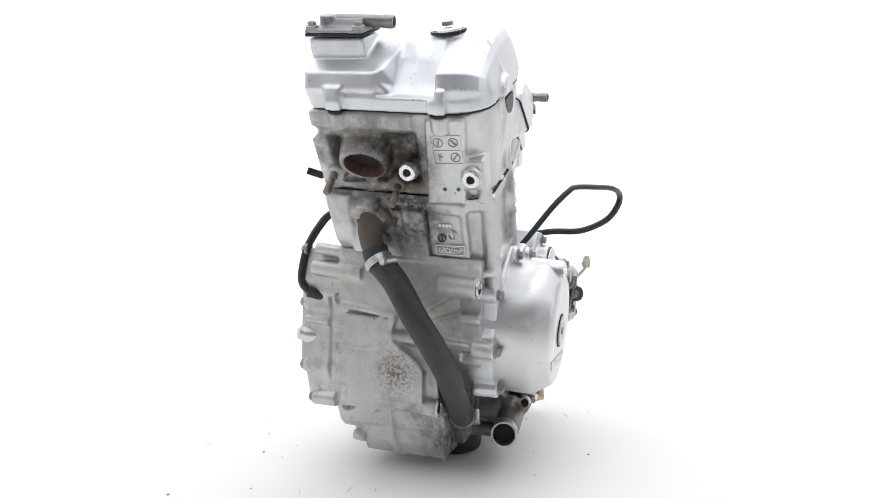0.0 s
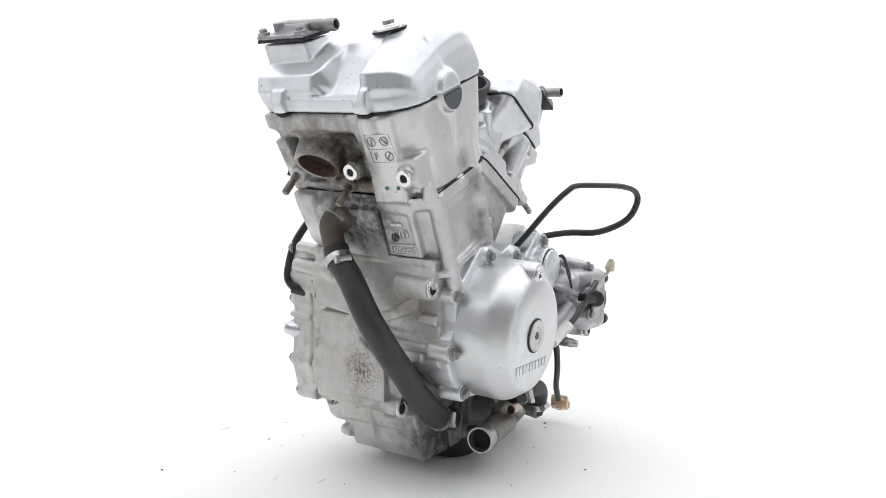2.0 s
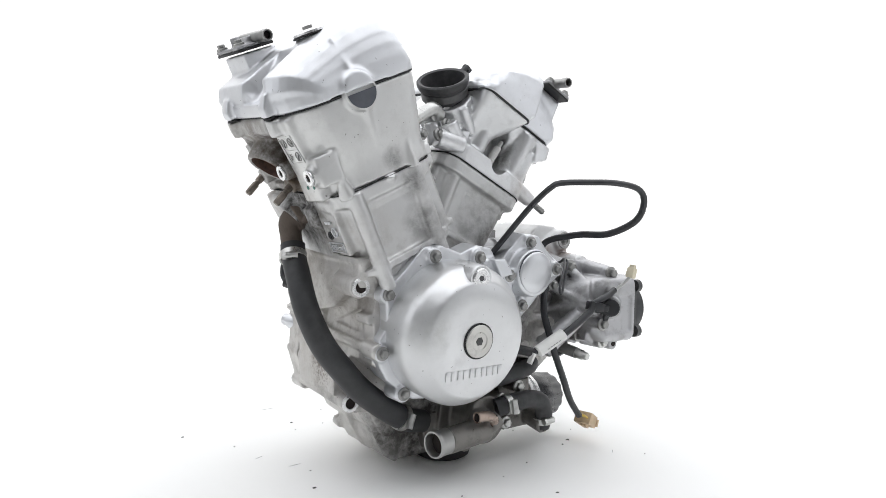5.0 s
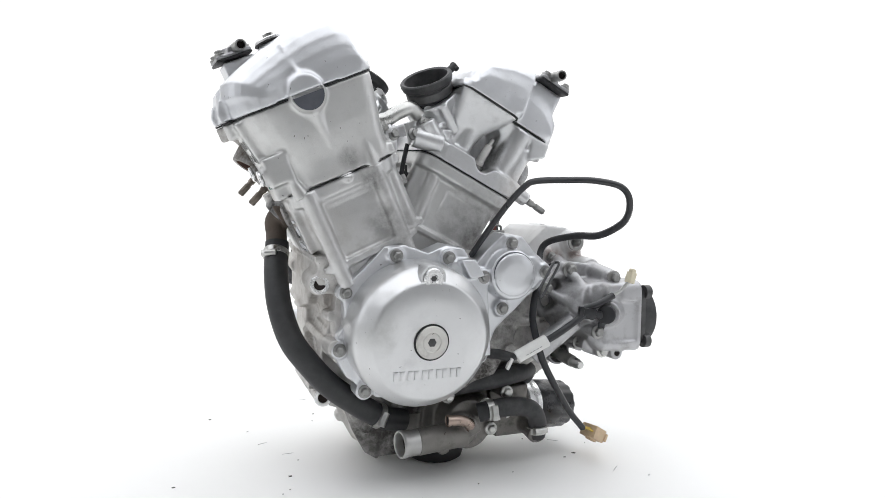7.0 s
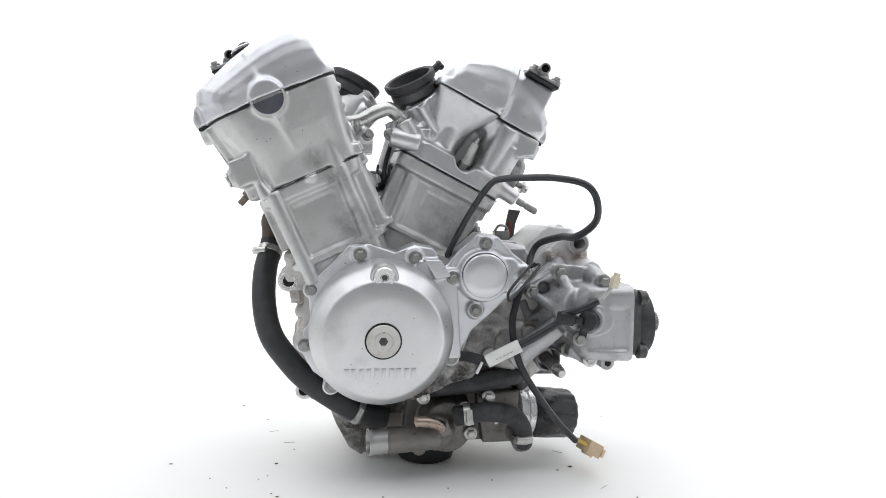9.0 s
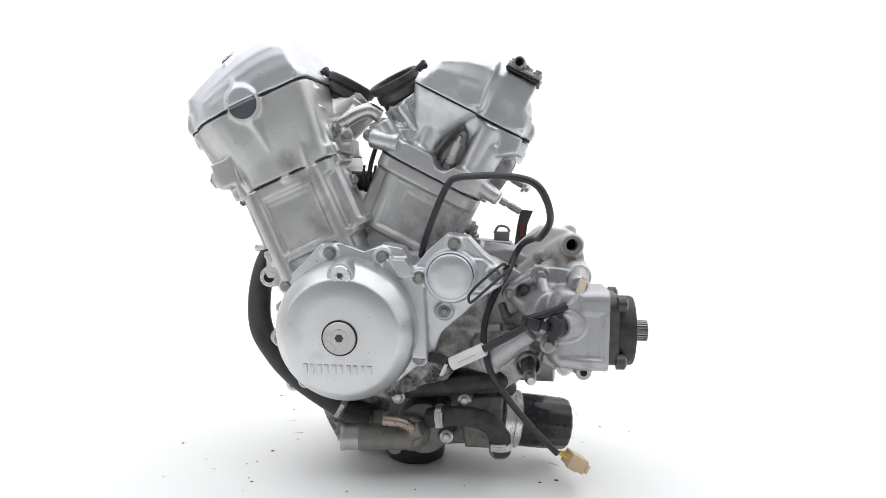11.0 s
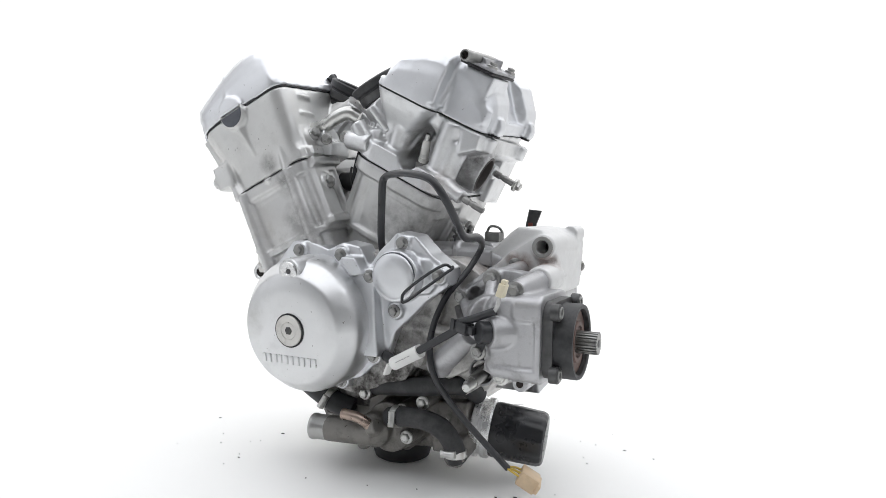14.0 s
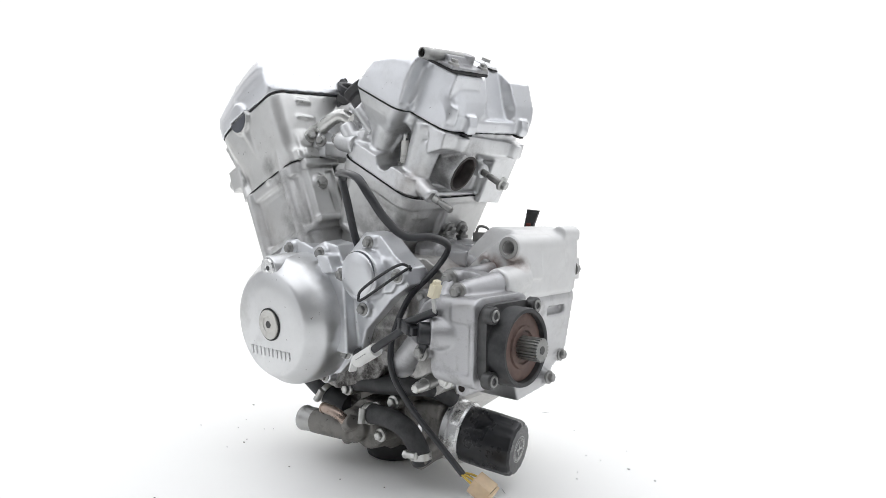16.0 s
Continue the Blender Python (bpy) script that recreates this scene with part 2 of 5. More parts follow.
def tube(bm, pts, r, n=16, per=8, r2=None, flat=1.0):
    """Sweeps a round (or flattened) section along a smooth path."""
    path = smooth_path(pts, per)
    rings, side = [], None
    for i, p in enumerate(path):
        way = (path[min(i + 1, len(path) - 1)] - path[max(i - 1, 0)]).normalized()
        if side is None:
            side = way.orthogonal().normalized()
        side = (side - way * side.dot(way)).normalized()
        up = way.cross(side)
        rad = r if r2 is None else r + (r2 - r) * i / (len(path) - 1)
        rings.append([p + side * rad * math.cos(2 * math.pi * k / n) + up * rad * flat * math.sin(2 * math.pi * k / n) for k in range(n)])
    return loft(bm, rings)


def shaded(me, sharp=35):
    bm = bmesh.new()
    bm.from_mesh(me)
    for f in bm.faces:
        f.smooth = True
    for e in bm.edges:
        e.smooth = len(e.link_faces) != 2 or e.calc_face_angle(0) < radians(sharp)
    bm.to_mesh(me)
    bm.free()


def part(name, bm, material, parent, label="", sharp=35):
    me = bpy.data.meshes.new(name)
    bm.to_mesh(me)
    bm.free()
    shaded(me, sharp)
    me.materials.append(material)
    ob = new(name, me)
    ob.parent = parent
    return tagged(ob, label)


def melted(solid, cut, voxel, rounds=0, factor=0.5):
    """The mesh of overlapping solids melted into one skin, less the cut solids."""
    made = []
    for which, bm in (("solid", solid), ("cut", cut)):
        if bm is None:
            continue
        me = bpy.data.meshes.new(which)
        bm.to_mesh(me)
        bm.free()
        ob = new(which, me)
        mod = ob.modifiers.new("skin", "REMESH")
        mod.mode, mod.voxel_size = "VOXEL", voxel
        made.append(ob)
    if cut is not None:
        mod = made[0].modifiers.new("holes", "BOOLEAN")
        mod.operation, mod.solver, mod.object = "DIFFERENCE", "EXACT", made[1]
        mod = made[0].modifiers.new("skin", "REMESH")
        mod.mode, mod.voxel_size = "VOXEL", voxel
    if rounds:
        mod = made[0].modifiers.new("fillet", "SMOOTH")
        mod.factor, mod.iterations = factor, rounds
    me = bpy.data.meshes.new_from_object(made[0].evaluated_get(bpy.context.evaluated_depsgraph_get()))
    for ob in made:
        old = ob.data
        bpy.data.objects.remove(ob)
        bpy.data.meshes.remove(old)
    return me


def cast(name, solid, material, parent, label="", cut=None, voxel=0.0018, rounds=5, factor=0.5, add=None, bore=None):
    """A casting with filleted corners: solid less cut, and on that add less bore."""
    if add is not None:
        first = melted(solid, cut, voxel)
        add.from_mesh(first)
        bpy.data.meshes.remove(first)
        solid, cut = add, bore
    me = melted(solid, cut, voxel, rounds, factor)
    me.name = name
    for poly in me.polygons:
        poly.use_smooth = True
    me.materials.clear()
    me.materials.append(material)
    ob = new(name, me)
    ob.parent = parent
    return tagged(ob, label)


def B():
    return bmesh.new()


BOLTS = {}


def bolt(place, way, parent, r=0.0062, material=None, m=I4, name="bolt", label=""):
    """A flanged hex bolt with a dimpled head, its seat at place."""
    material = material or DULL
    key = (r, material.name)
    if key not in BOLTS:
        bm = B()
        lathe(bm, [(r * 1.45, -0.002), (r * 1.45, r * 0.18), (r * 1.1, r * 0.38)], (0, 0, 0), (0, 0, 1), 20)
        hexa = [(r * math.cos(radians(60 * k)), r * math.sin(radians(60 * k))) for k in range(6)]
        prism(bm, hexa, r * 0.2, r * 1.0, I4, "z")
        prism(bm, hexa, r * 1.0, r * 1.15, I4, "z", [(x * 0.86, y * 0.86) for x, y in hexa])
        ring(bm, (0, 0, r * 1.0), (0, 0, 1), r * 0.72, r * 0.45, r * 0.22, 16)
        me = bpy.data.meshes.new(name)
        bm.to_mesh(me)
        bm.free()
        shaded(me)
        me.materials.append(material)
        BOLTS[key] = me
    ob = new(name, BOLTS[key])
    ob.parent = parent
    ob.matrix_local = m @ Matrix.Translation(place) @ facing(way) if m is I4 else Matrix.Translation(m @ Vector(place)) @ facing(m.to_3x3() @ Vector(way))
    return tagged(ob, label)


def bars(name, marks, material, parent, label="", m=I4):
    """Raised marks: boxes (lo, hi) in one small mesh."""
    bm = B()
    for lo, hi in marks:
        block(bm, lo, hi, m)
    return part(name, bm, material, parent, label)


def lettering(words, size, m, depth, material, parent, label, name="lettering"):
    """Cast letters, m: their plane (x along the line, z out of it)."""
    cu = bpy.data.curves.new(name, "FONT")
    cu.body, cu.size, cu.extrude, cu.align_x, cu.align_y, cu.bevel_depth = words, size, depth, "CENTER", "CENTER", 0.0001
    tmp = new("letters", cu)
    me = bpy.data.meshes.new_from_object(tmp.evaluated_get(bpy.context.evaluated_depsgraph_get()))
    bpy.data.objects.remove(tmp)
    me.transform(m)
    me.materials.clear()
    me.materials.append(material)
    ob = new(name, me)
    ob.parent = parent
    return tagged(ob, label)


# ---------------------------------------------------------------- the studio
def studio():
    bm = B()
    block(bm, (-6, -3.0, -0.06), (6, 2.6, -0.03))
    tagged(part("floor", bm, WHITE, None, "white studio floor"), kind="structure", category="floor")
    # white sweep round the back and both sides, emissive to stay pure white
    bm = B()
    prof = [(0.98, -0.03)] + [(0.98 + 0.75 * math.sin(radians(a)), 0.72 - 0.75 * math.cos(radians(a))) for a in range(8, 91, 8)] + [(1.76, 0.75), (1.80, 2.6)]
    rows = []
    for k in range(33):
        a = radians(24 + 132 * k / 32)
        rows.append([bm.verts.new((r * math.cos(a), r * math.sin(a), z)) for r, z in prof])
    for p, q in zip(rows, rows[1:]):
        for i in range(len(prof) - 1):
            bm.faces.new((p[i], p[i + 1], q[i + 1], q[i]))
    bmesh.ops.solidify(bm, geom=bm.faces[:], thickness=-0.01)
    tagged(part("backdrop", bm, GLOW, None, "white sweep behind the turntable, made to glow evenly"), kind="structure", category="backdrop")
    # Unseen wall added behind the camera so metal facing it reflects darker.
    bm = B()
    block(bm, (-1.6, -2.6, -0.03), (1.6, -2.55, 2.4))
    tagged(part("wall_front", bm, ROOM, None, "unseen grey wall added behind the camera to darken reflections"), kind="structure", category="wall")


studio()

turntable = tagged(new("turntable"), "round white turntable disc with scattered dark grit", "turntable")
bm = B()
lathe(bm, [(0.70, -0.026), (0.72, -0.024), (0.72, -0.002), (0.718, 0.0)], (0, 0, 0), (0, 0, 1), 128)
part("disc", bm, WHITE, turntable)

engine = tagged(new("engine"), "used silver V-twin motorcycle engine with dirty castings on a turntable", "engine")


# ---------------------------------------------------------------- crankcase and lower parts
def crankcase():
    bm, cut = B(), B()
    side = [(-0.150, 0.270), (-0.158, 0.235), (-0.150, 0.195), (-0.152, 0.125), (-0.140, 0.085), (-0.06, 0.065), (0.06, 0.065), (0.115, 0.090),
            (0.150, 0.130), (0.165, 0.180), (0.150, 0.235), (0.100, 0.262), (0.02, 0.262), (-0.03, 0.252), (-0.085, 0.258)]
    prism(bm, side, -0.080, 0.085)
    prism(bm, [(-0.150, 0.270), (-0.158, 0.235), (-0.150, 0.195), (-0.150, 0.152), (-0.10, 0.128), (0.06, 0.110), (0.115, 0.105), (0.150, 0.130), (0.165, 0.180), (0.150, 0.235), (0.100, 0.262), (0.02, 0.262), (-0.03, 0.252), (-0.085, 0.258)], -0.105, -0.07)
    # right-hand clutch side, lower and narrower
    prism(bm, [(-0.128, 0.222), (-0.132, 0.13), (-0.10, 0.088), (0.08, 0.09), (0.13, 0.14), (0.13, 0.22), (0.0, 0.25)], 0.08, 0.104)
    # upper front deck and sloping gusset under the front mount
    prism(bm, [(0.035, 0.268), (0.035, 0.208), (-0.031, 0.199), (-0.0706, 0.2063), (-0.098, 0.2225), (-0.128, 0.2235), (-0.133, 0.2615)], -0.166, -0.12, I4, "x")
    prism(bm, [(0.033, 0.212), (0.033, 0.206), (-0.034, 0.196), (-0.034, 0.203)], -0.1685, -0.13, I4, "x")
    prism(bm, [(0.030, 0.272), (0.030, 0.266), (-0.132, 0.2575), (-0.132, 0.265)], -0.1680, -0.13, I4, "x")
    rod(bm, (-0.163, -0.128, 0.234), (-0.163, -0.085, 0.238), 0.0125)
    # stepped belly panels, ribs and through tubes on the front
    prism(bm, [(0.030, 0.1985), (0.034, 0.152), (-0.022, 0.160), (-0.028, 0.172), (-0.0275, 0.180), (-0.0315, 0.1945)], -0.1600, -0.13, I4, "x")
    prism(bm, [(0.036, 0.158), (0.036, 0.150), (0.0, 0.150), (0.0, 0.158)], -0.1620, -0.13, I4, "x")
    prism(bm, [(0.0235, 0.152), (0.026, 0.104), (-0.066, 0.1035), (-0.066, 0.140), (-0.058, 0.150), (-0.029, 0.172), (-0.022, 0.162)], -0.1630, -0.13, I4, "x")
    prism(bm, [(0.044, 0.150), (0.047, 0.104), (0.020, 0.103), (0.018, 0.148)], -0.1545, -0.13, I4, "x")
    rod(bm, (-0.1500, 0.036, 0.1035), (-0.1480, -0.080, 0.0965), 0.0098)
    rod(bm, (-0.154, -0.026, 0.174), (-0.150, -0.142, 0.1655), 0.0058)
    rod(bm, (-0.150, -0.118, 0.1675), (-0.147, -0.142, 0.1655), 0.0095)
    rod(bm, (-0.152, -0.095, 0.2000), (-0.150, -0.128, 0.1985), 0.0060)
    for p, q, r in (((-0.160, 0.066, 0.2705), (-0.163, -0.005, 0.2640), 0.0068), ((-0.160, 0.070, 0.2490), (-0.163, 0.005, 0.2430), 0.0092)):
        rod(bm, p, q, r)
    prism(bm, [(0.090, 0.232), (0.091, 0.222), (0.030, 0.214), (0.030, 0.226)], -0.1560, -0.12, I4, "x")
    prism(bm, [(0.088, 0.190), (0.088, 0.184), (0.030, 0.178), (0.030, 0.186)], -0.1540, -0.12, I4, "x")
    prism(bm, [(0.086, 0.137), (0.086, 0.130), (0.030, 0.124), (0.030, 0.132)], -0.1540, -0.12, I4, "x")
    for z, y in ((0.205, 0.090), (0.170, 0.092), (0.130, 0.090), (0.092, 0.078)):
        rod(bm, (-0.142, y - 0.03, z), (-0.142, y, z), 0.009)
    prism(bm, [(-0.146, 0.262), (-0.148, 0.085), (-0.132, 0.085), (-0.132, 0.262)], 0.070, 0.078)
    # seat between the cylinders and the case behind the alternator
    block(bm, (-0.10, -0.12, 0.235), (0.035, 0.06, 0.268))
    prism(bm, [(-0.145, 0.23), (-0.148, 0.150), (-0.095, 0.108), (-0.02, 0.095), (0.05, 0.12), (0.096, 0.20), (0.094, 0.262), (-0.10, 0.27)], -0.128, -0.09)
    # gearbox flank behind the cover with bosses
    prism(bm, [(0.02, 0.255), (0.03, 0.14), (0.10, 0.125), (0.145, 0.15), (0.145, 0.205), (0.118, 0.215), (0.098, 0.240), (0.094, 0.258)], -0.118, -0.05)
    rod(bm, (0.055, -0.127, 0.165), (0.055, -0.08, 0.165), 0.022)
    rod(bm, (0.045, -0.124, 0.182), (0.11, -0.124, 0.182), 0.006)
    rod(bm, (0.068, -0.135, 0.148), (0.068, -0.09, 0.148), 0.009)
    for x, z in ((0.083, 0.226), (0.118, 0.172)):
        rod(bm, (x, -0.128, z), (x, -0.08, z), 0.009)
    block(cut, (-0.2, 0.0505, 0.095), (-0.1475, 0.0545, 0.215))
    for z in (0.2125, 0.1565):
        rod(cut, (-0.2, 0.0395, z), (-0.1490, 0.0395, z), 0.0072)
    hull(cut, [(x, y, z) for x in (-0.20, -0.1475) for y, z in ((-0.106, 0.208), (-0.075, 0.194), (-0.106, 0.181), (-0.040, 0.186))])
    block(cut, (-0.2, -0.112, 0.112), (-0.1500, -0.070, 0.146))
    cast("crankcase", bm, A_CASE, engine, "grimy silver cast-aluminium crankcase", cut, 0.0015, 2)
    # front mount boss and lower tube: a dark disc paints each hole's shade
    for p, w in (((-0.163, -0.1285, 0.234), (0, -1, 0)), ((-0.148, -0.0800, 0.0965), (0, -1, 0))):
        b = B()
        ring(b, p, w, 0.0105, 0.0062, 0.0018)
        o = part("mount_boss", b, A_RAW, engine, "bright worn mount boss face")
        b = B()
        rod(b, Vector(p) + Vector(w) * 0.0002, Vector(p) + Vector(w) * 0.0008, 0.0064)
        part("bore", b, BORE_DARK, o)
    for z, y in ((0.205, 0.090), (0.170, 0.092), (0.130, 0.090), (0.092, 0.078), (0.268, 0.084)):
        bolt((-0.142 if z < 0.25 else -0.15, y, z), (0, 1, 0), engine, 0.0055)
    # white sealant-smeared plug on the right front edge
    b = B()
    lathe(b, [(0.010, -0.006), (0.0105, 0.004), (0.008, 0.009), (0.0075, 0.014), (0.005, 0.016)], (-0.146, 0.082, 0.167), (-0.60, 0.75, 0.15), 10)
    part("sealed_plug", b, A_COVER, engine, "plug smeared with pale sealant")


def sump():
    bm = B()
    prism(bm, [(-0.140, 0.095), (-0.120, 0.082), (-0.108, 0.056), (-0.096, 0.046), (0.06, 0.046), (0.10, 0.075), (0.10, 0.095)], -0.075, 0.062)
    prism(bm, [(-0.108, 0.066), (-0.100, 0.034), (-0.090, 0.018), (-0.076, 0.012), (-0.01, 0.012), (0.03, 0.022), (0.03, 0.06)], -0.066, 0.034)
    rod(bm, (-0.100, 0.030, 0.036), (-0.100, 0.046, 0.038), 0.007)
    prism(bm, [(-0.128, 0.095), (-0.112, 0.05), (-0.095, 0.020), (-0.08, 0.0095), (-0.06, 0.095)], -0.012, -0.006)
    prism(bm, [(-0.128, 0.095), (-0.110, 0.05), (-0.094, 0.020), (-0.078, 0.0095), (-0.06, 0.095)], -0.068, -0.063)
    for y in (0.045, 0.012, -0.045):
        rod(bm, (-0.122, y, 0.080), (-0.10, y, 0.080), 0.007)
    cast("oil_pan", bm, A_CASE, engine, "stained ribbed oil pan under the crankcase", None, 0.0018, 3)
    b = B()
    lathe(b, [(0.030, 0), (0.035, 0.003), (0.037, 0.010), (0.037, 0.020), (0.033, 0.030)], (0.004, -0.050, 0.0), (0, 0, 1), 40)
    part("pan_foot", b, GASKET, engine, "round black foot under the oil pan")
    for p in ((-0.123, 0.045, 0.080), (-0.123, -0.045, 0.080)):
        bolt(p, (-1, 0, 0), engine, 0.005)


def alternator():
    # flange with its rear gear housing
    out = [(-0.140, 0.232), (-0.118, 0.252), (-0.096, 0.276), (-0.074, 0.278), (-0.045, 0.268), (-0.024, 0.277), (-0.002, 0.273), (0.012, 0.252), (0.026, 0.270), (0.048, 0.290),
           (0.072, 0.287), (0.090, 0.268), (0.112, 0.252), (0.112, 0.234), (0.085, 0.216), (0.062, 0.194), (0.044, 0.178), (0.032, 0.146), (0.012, 0.134), (-0.005, 0.118),
           (-0.06, 0.102), (-0.10, 0.106), (-0.135, 0.132), (-0.150, 0.158), (-0.146, 0.178), (-0.138, 0.19), (-0.140, 0.215)]
    bm = B()
    prism(bm, out, -0.142, -0.112)
    tipped(bm, -0.146, 0.19)
    lathe(bm, [(0.080, 0), (0.0795, 0.022), (0.074, 0.03), (0.072, 0.060)], (-0.06, -0.108, 0.1855), (0, -1, -LEAN), 64)
    prism(bm, [(-0.02, 0.262), (0.012, 0.240), (0.024, 0.235), (0.03, 0.150), (0.005, 0.15), (-0.03, 0.24)], -0.158, -0.12)
    prism(bm, [(-0.014, 0.262), (0.004, 0.262), (0.016, 0.243), (-0.002, 0.240)], -0.168, -0.13)
    rod(bm, (0.054, -0.112, 0.243), (0.054, -0.1645, 0.2433), 0.0325, 0.0285)
    prism(bm, [(0.05, 0.265), (0.09, 0.262), (0.108, 0.246), (0.09, 0.225), (0.05, 0.22)], -0.150, -0.12)
    ends = [(-0.084, 0.266, -0.152), (-0.023, 0.263, -0.154), (-0.137, 0.226, -0.143), (-0.144, 0.164, -0.143), (-0.115, 0.116, -0.140), (0.019, 0.241, -0.158),
            (0.057, 0.279, -0.152), (0.047, 0.203, -0.150), (0.020, 0.149, -0.150), (0.102, 0.245, -0.152), (-0.03, 0.112, -0.14)]
    for x, z, y in ends:
        rod(bm, (x, y, z), (x, -0.112, z), 0.0098)
    cast("alternator_cover", bm, A_COVER, engine, "silver-painted round alternator cover with bolted flange", None, 0.0016, 3)
    for x, z, y in ends:
        bolt((x, y, z), (0, -1, -LEAN), engine, 0.0052)
    # crowned outer face, turned as one piece
    b = B()
    lathe(b, [(0.0800, 0.0), (0.0796, 0.012), (0.0788, 0.038), (0.0780, 0.046), (0.0762, 0.0505), (0.0735, 0.0540), (0.066, 0.0645), (0.0635, 0.0672), (0.061, 0.0685), (0.04, 0.0690)],
          (-0.06, -0.130, 0.1840), (0, -1, -LEAN), 96)
    disc = part("cover_disc", b, A_DISC, engine, "domed silver face of the alternator cover with bevelled rim", 50)
    b = B()
    lathe(b, [(0.0196, 0), (0.0196, 0.0012), (0.0190, 0.0015)], (-0.06, -0.1985, 0.1785), (0, -1, -LEAN), 48)
    part("cap_gap", b, GASKET, disc)
    b = B()
    lathe(b, [(0.0178, 0), (0.0178, 0.0024), (0.0170, 0.0032), (0.0105, 0.003), (0.0095, 0.0022), (0.0065, 0.0024), (0.0050, 0.0024)], (-0.06, -0.1985, 0.1785), (0, -1, -LEAN), 48)
    part("crankshaft_cap", b, alu("scratched_cap_metal", (0.60, 0.59, 0.565), 0.34, 0.85, 0.65, (0.16, 0.14, 0.115), bump=0.3, speck=0.4), disc, "scratched bare-metal centre cap with hex socket")
    b = B()
    prism(b, [(-0.06 + 0.0048 * math.cos(radians(60 * k)), 0.1785 + 0.0048 * math.sin(radians(60 * k))) for k in range(6)], -0.2013, -0.19)
    part("hex_socket", b, DARK, disc)
    # timing inspection cap in its boss on the rim
    b = B()
    lathe(b, [(0.0150, 0.0), (0.0150, 0.036), (0.0138, 0.0385), (0.0118, 0.0385), (0.0112, 0.037)], (-0.0595, -0.163, 0.2480), (0, -1, -LEAN), 40)
    boss = part("timing_boss", b, A_DISC, engine)
    b = B()
    lathe(b, [(0.0112, 0.0), (0.0112, 0.002), (0.0100, 0.0032), (0.0045, 0.0032), (0.0036, 0.002)], (-0.0595, -0.2000, 0.2455), (0, -1, -LEAN), 32)
    part("timing_cap", b, A_RAW, boss, "bare-metal timing plug")
    b = B()
    rod(b, (-0.0595, -0.2022, 0.2455), (-0.0595, -0.1990, 0.2455), 0.0034, n=6)
    part("socket", b, DARK, boss)
    # raised maker's mark as five pairs of plain bars
    for k in range(5):
        x = -0.1005 + k * 0.0158
        b = B()
        for lo, hi in (((x, 0.1390), (x + 0.0050, 0.1490)), ((x + 0.0072, 0.1390), (x + 0.0122, 0.1490))):
            block(b, (lo[0], -0.2000, lo[1]), (hi[0], -0.1955, hi[1]), I4, 0.0003)
        part("raised_mark", tipped(b, -0.1988, 0.1785), A_DISC, disc)
    # starter gear cap
    b = B()
    lathe(b, [(0.0262, 0.0), (0.0262, 0.0112), (0.0255, 0.0118)], (0.054, -0.153, 0.2445), (0, -1, -LEAN), 56)
    part("cap_groove", b, PLUGGREY, engine)
    b = B()
    lathe(b, [(0.0252, 0.0), (0.0252, 0.0128), (0.0236, 0.0144), (0.012, 0.0150)], (0.054, -0.153, 0.2445), (0, -1, -LEAN), 56)
    part("starter_gear_cap", b, A_COVER, engine, "smooth round silver cap beside the alternator cover", 50)


